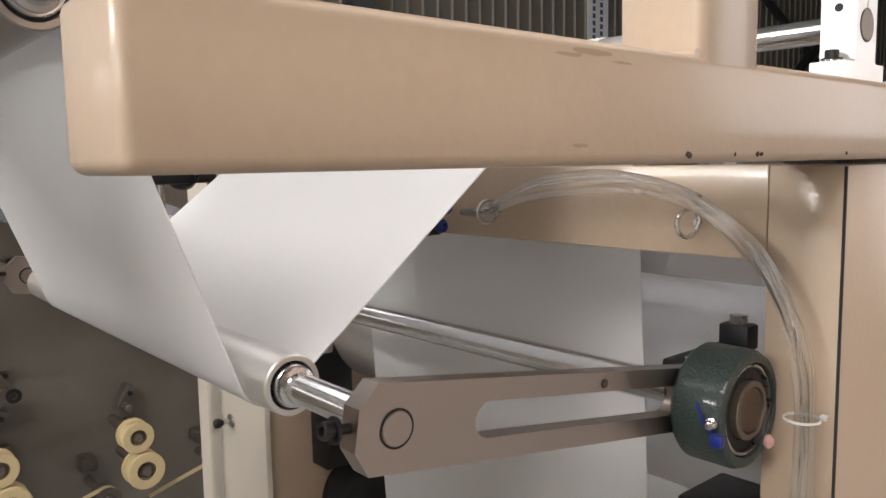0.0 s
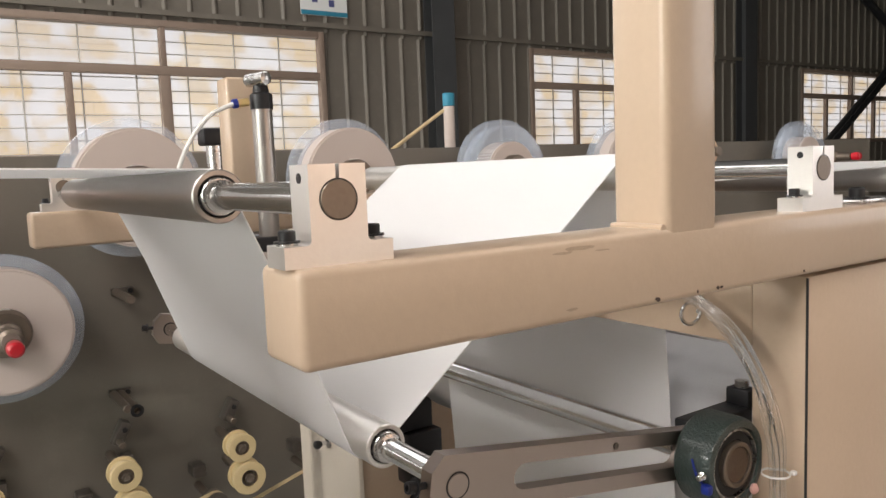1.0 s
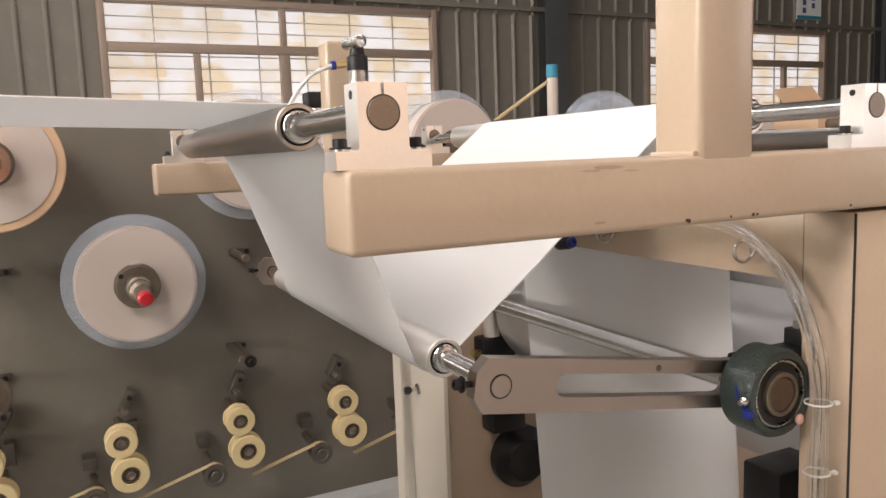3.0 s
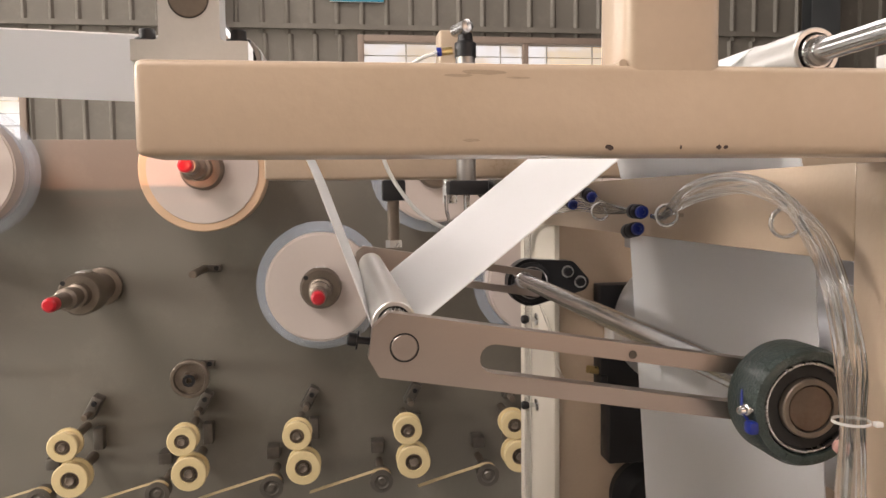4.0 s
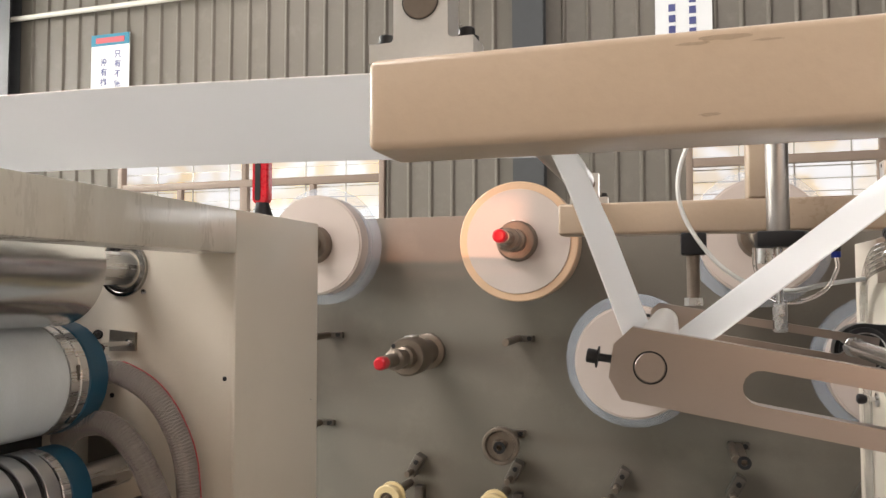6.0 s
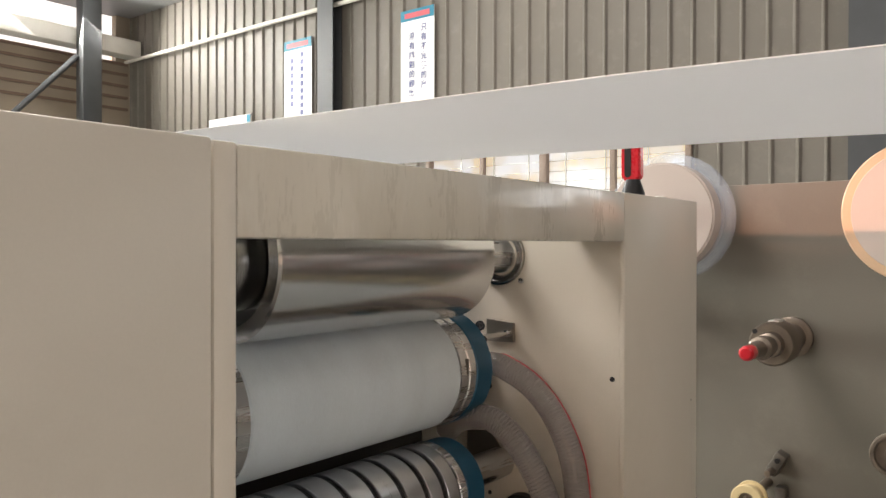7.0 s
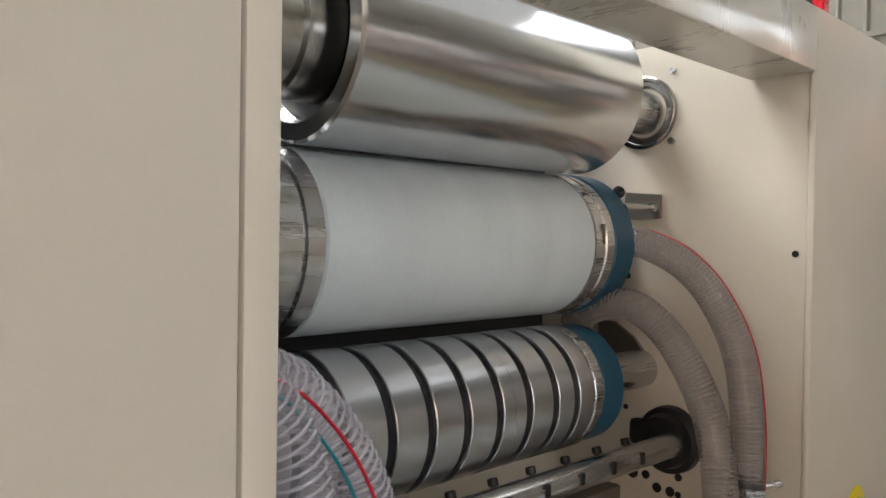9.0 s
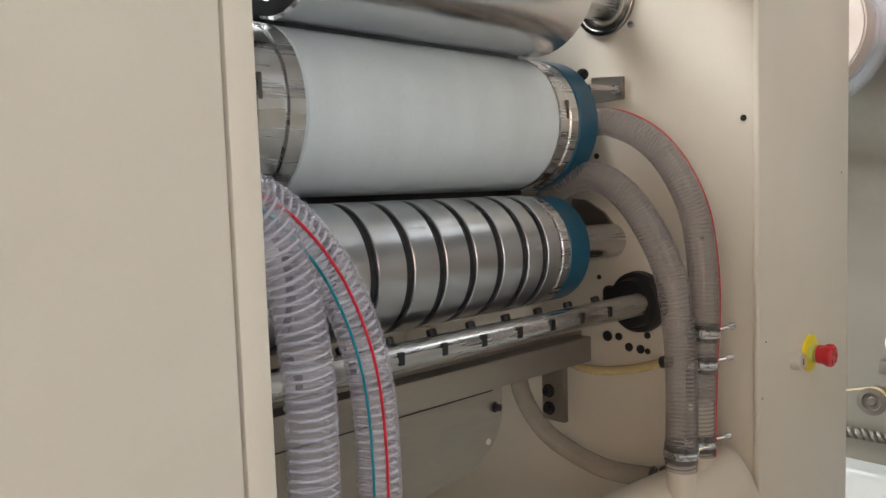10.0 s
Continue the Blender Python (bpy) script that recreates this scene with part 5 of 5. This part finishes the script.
part("core", lathe((3.70, 2.7405, 1.655), (0, -1, 0), [(0, 0.03), (0, 0.09), (0.004, 0.094), (0.30, 0.094), (0.304, 0.09), (0.304, 0.03), (0, 0.03)], 40), KRAFT, tr_)
part("spindle", cyl((3.70, 2.742, 1.655), (3.70, 2.36, 1.655), 0.029, 20, 0.004), SPINDLE, tr_)
part("film", sheet([(3.765, 1.722), (3.66, 1.80), (3.58, 1.87)], 2.46, 2.72, 0.0012), KRAFT, tr_)

# behind the pivot bearing
part("foot", box(0.540, 0.622, 0.096, 0.15, 1.10, 1.188, bevel=0.004), BLACK, pb, "black cast base block")
rb2 = thing("limit_lever", "black bracket with a slotted top behind the pivot bearing", "bracket", (0.52, 0.13, 1.33))
part("block", box(0.512, 0.610, 0.1145, 0.150, 1.300, 1.325, bevel=0.003), BLACK, rb2)
for i in range(2):
    part("slot", cyl((0.530 + 0.026 * i, 0.132, 1.3245), (0.530 + 0.026 * i, 0.132, 1.3257), 0.0045, 14), STEEL, rb2)
part("post", box(0.600, 0.622, 0.1145, 0.145, 1.320, 1.345, bevel=0.003), BLACK, rb2)
part("nut", cyl((0.611, 0.13, 1.345), (0.611, 0.13, 1.353), 0.008, 6), STEEL, rb2)

dr = thing("rewind_drum", "brushed steel drum behind the hanging web", "drum", (0.775, 0.5, 1.22))
body = part("shell", lathe((0.775, 0.085, 1.225), (0, 1, 0), [(0, 0), (0, 0.125), (0.003, 0.128), (0.84, 0.128), (0.843, 0.125), (0.843, 0)], 72), DRUM, dr, at=(0.775, 0.085, 1.225))
SPIN.append((body, 0.4))
part("shaft", cyl((0.775, 0.05, 1.225), (0.775, 1.01, 1.225), 0.03, 28), STEEL, dr)
solid("paper_sheet", sheet([(0.64, 1.583), (1.2, 1.588), (1.74, 1.592)], WY0, WY1, 0.0012), PAPER, "white paper web running level over the frame", "paper web", at=(1.2, 0.5, 1.58))
roller("idle_roller", "grey idle roller far along the frame", 1.20, 1.566, 0.16, 0.90, 0.058, 1.0, 0.0205, GREYROLL, 0.010, 2.0)
fl = thing("screw_plate", "steel flange plate with a black socket screw on the beam", "bracket", (0.665, 0.03, 1.56))
part("plate", box(0.64, 0.72, 0.012, 0.05, 1.5605, 1.565, bevel=0.001), STEEL, fl)
cap_screw(fl, (0.662, 0.026, 1.565), (0, 0, 1), 0.008, 0.012)


# ---------------------------------------------------------------- guide pulleys on the reel plate
def pulley(parent, x, y, z, r, label):
    w = 0.075
    p_ = part("pulley", lathe((x, y + w, z), (0, -1, 0), [(0, 0.02), (0, r), (0.006, r + 0.001), (0.012, r), (0.014, r - 0.010), (w - 0.014, r - 0.010), (w - 0.012, r), (w - 0.004, r + 0.001), (w, r - 0.003), (w, r * 0.52), (w - 0.008, r * 0.50), (w - 0.008, 0.02), (0, 0.02)], 44), IVORY, parent, label)
    part("bearing", lathe((x, y + 0.012, z), (0, -1, 0), [(0, 0), (0, r * 0.50), (0.006, r * 0.50), (0.007, r * 0.42), (0.004, r * 0.36), (0.004, r * 0.28), (0.016, r * 0.26), (0.017, r * 0.2), (0.014, r * 0.12), (0.014, 0)], 28), SPINDLE, p_)
    return p_


def pulley_set(x):
    t = thing("guide_pulleys", "pair of ivory nylon guide pulleys on steel studs", "pulley", (x, PY, 0.5), "guide pulleys")
    pulley(t, x, 2.455, 0.556, 0.056, "upper ivory pulley")
    pulley(t, x + 0.022, 2.455, 0.428, 0.066, "lower ivory pulley")
    part("stud", cyl((x, 2.53, 0.556), (x, PY + 0.004, 0.556), 0.018, 16), SPINDLE, t)
    part("stud", cyl((x + 0.022, 2.53, 0.428), (x + 0.022, PY + 0.004, 0.428), 0.02, 16), SPINDLE, t)
    tip = Matrix.Translation((x + 0.04, 0, 0.64)) @ Matrix.Rotation(radians(28), 4, "Y") @ Matrix.Translation((-x - 0.04, 0, -0.64))
    for nm, b_, m_ in (("stop_bracket", box(x + 0.018, x + 0.060, PY - 0.06, PY + 0.002, 0.595, 0.690, bevel=0.006), DARKSPIN), ("stop_stud", cyl((x + 0.039, PY - 0.12, 0.615), (x + 0.039, PY - 0.05, 0.615), 0.013, 16, 0.002), SPINDLE),
                       ("stop_screw", cyl((x + 0.039, PY - 0.068, 0.662), (x + 0.039, PY - 0.055, 0.662), 0.010, 14), BLACK)):
        b_.transform(tip)
        part(nm, b_, m_, t)
    part("lower_bracket", box(x + 0.035, x + 0.075, PY - 0.05, PY, 0.465, 0.555, bevel=0.006), DARKSPIN, t)
    return t


def guide_roller(x):
    t = thing("tape_guide", "dark steel tape guide roller with tan tape", "guide roller", (x, PY, 0.345), "tape guides")
    part("roller", lathe((x, 2.56, 0.345), (0, -1, 0), [(0, 0), (0, 0.042), (0.06, 0.042), (0.063, 0.046), (0.07, 0.046), (0.072, 0.030), (0.066, 0.026), (0.066, 0.016), (0.07, 0.012), (0.07, 0)], 32), DARKSPIN, t)
    part("stud", cyl((x, 2.56, 0.345), (x, PY + 0.004, 0.345), 0.016, 14), SPINDLE, t)
    part("bracket", box(x - 0.035, x + 0.02, PY - 0.08, PY, 0.40, 0.45, bevel=0.008), DARKSPIN, t)
    line = arc(x, 0.345, 0.0435, 30, 110, 8) + [(x - 0.20, 0.335), (x - 0.285, 0.31)]
    part("tape", sheet(line, 2.495, 2.525, 0.001), WEBBELT, t, "tan adhesive tape")
    return t


for i in range(-2, 5):
    pulley_set(-0.07 + 0.432 * i)
    guide_roller(-0.07 + 0.432 * i - 0.105)


def stub(x, z, dx=-0.03, dz=-0.004):
    t = thing("tape_stud", "short slotted steel stud on the plate", "stud", (x, PY, z), "plate studs")
    part("arm", box(x - 0.07, x + 0.012, PY - 0.022, PY + 0.003, z - 0.016, z + 0.012, bevel=0.004), DARKSPIN, t)
    part("screw", cyl((x - 0.005, PY - 0.034, z), (x - 0.005, PY - 0.022, z), 0.010, 14), BLACK, t)
    part("stud", cyl((x - 0.055, PY - 0.022, z - 0.002), (x - 0.055, PY - 0.27, z - 0.002), 0.0155, 18, 0.002), SPINDLE, t)
    return t


for i in range(-1, 3):
    stub(-0.39 + 0.875 * i, 1.196)
    stub(-0.43 + 0.875 * i, 0.800)
for x, big in ((-0.467, True), (0.416, False), (1.29, False)):
    t = thing("tape_ring", "steel tube guide standing off the plate", "guide", (x, PY, 0.79), "ring guides")
    part("tube", lathe((x, PY, 0.792), (0, -1, 0), [(0, 0), (0, 0.018), (0.27, 0.018), (0.285, 0.021), (0.29, 0.018), (0.29, 0.011), (0.27, 0.010), (0.27, 0)], 24), SPINDLE, t)
    part("rim", lathe((x, PY - 0.286, 0.792), (0, -1, 0), [(0, 0.012), (0, 0.0235), (0.006, 0.0235), (0.006, 0.012), (0, 0.012)], 24), BLACK, t)
    if big:
        part("disc", lathe((x - 0.01, PY - 0.20, 0.785), (0, -1, 0), [(0, 0.02), (0, 0.072), (0.006, 0.074), (0.03, 0.074), (0.034, 0.070), (0.034, 0.060), (0.022, 0.056), (0.022, 0.02), (0, 0.02)], 36), SPINDLE, t)

rp = thing("twisted_rope", "grey twisted rope along the foot of the plate", "rope", (-1.2, 2.74, 0.158))
for ph in (0, math.pi):
    part("strand", tube([(-1.75 + 0.006 * k, 2.7195 + 0.011 * math.cos(0.75 * k + ph), 0.158 + 0.011 * math.sin(0.75 * k + ph)) for k in range(180)], 0.012, 8), DARKSPIN, rp)

# paint chips on the front beam
rc = random.Random(4)
for x, w in ((0.307, 0.004), (0.384, 0.0025), (0.389, 0.002), (0.516, 0.0015), (0.357, 0.001)):
    w *= 0.75
    rough = [(x + w * (0.75 + 0.5 * rc.random()) * math.cos(a), 1.5048 + (0.0009 + w * 0.3) * (0.6 + 0.7 * rc.random()) * math.sin(a)) for a in [k * math.tau / 9 for k in range(9)]]
    part("chip", plate(rough, -0.0005, 0.0004), CHIP, frame1, "dark paint chip")

# roof steel by the west gable
solid("crane_rail", box(-18.8, -18.3, 3.0, 10.2, 6.25, 6.66, bevel=0.02), WHITEPAINT, "pale steel crane rail under the roof", "beam", "structure")
solid("steel_column", box(-18.29, -17.95, 8.52, 8.98, 0, 7.4, bevel=0.01), DARKSTEEL, "dark grey steel column by the gable", "column", group="wall columns", at=(-18.1, 8.75, 0))
for z in (4.95, 5.25, 5.55, 5.85, 6.12):
    solid("gable_rail", box(-18.99, -18.94, 0.0, 10.2, z, z + 0.07), RAILM, "brown horizontal rail on the gable wall", "rail", "structure")
solid("gable_brace", cyl((-18.2, 6.6, 3.9), (-18.2, 8.5, 5.95), 0.07, 8), DARKSTEEL, "dark steel brace leaning on the column", "brace", "structure")
sb = thing("wall_sign", "white wall sign with a blue edge", "sign", (-14.6, NW - 0.06, 3.9))
part("board", box(-15.4, -13.85, NW - 0.09, NW - 0.05, 3.4, 4.36, bevel=0.01), BANNERW, sb)
part("edge", box(-13.99, -13.86, NW - 0.095, NW - 0.0905, 3.41, 4.35), BANNERB, sb)
part("bar", box(-15.1, -14.3, NW - 0.095, NW - 0.0905, 4.10, 4.20), INK, sb)


def motions():
    for body, turn in SPIN:
        if turn:
            base = Matrix.Translation(body.location)
            n = int(10 * abs(turn) * 6)
            walk(body, [(10 * k / n, base @ pose(0, 0, 0, 0, 360 * turn * 10 * k / n, 0)) for k in range(n + 1)])


motions()
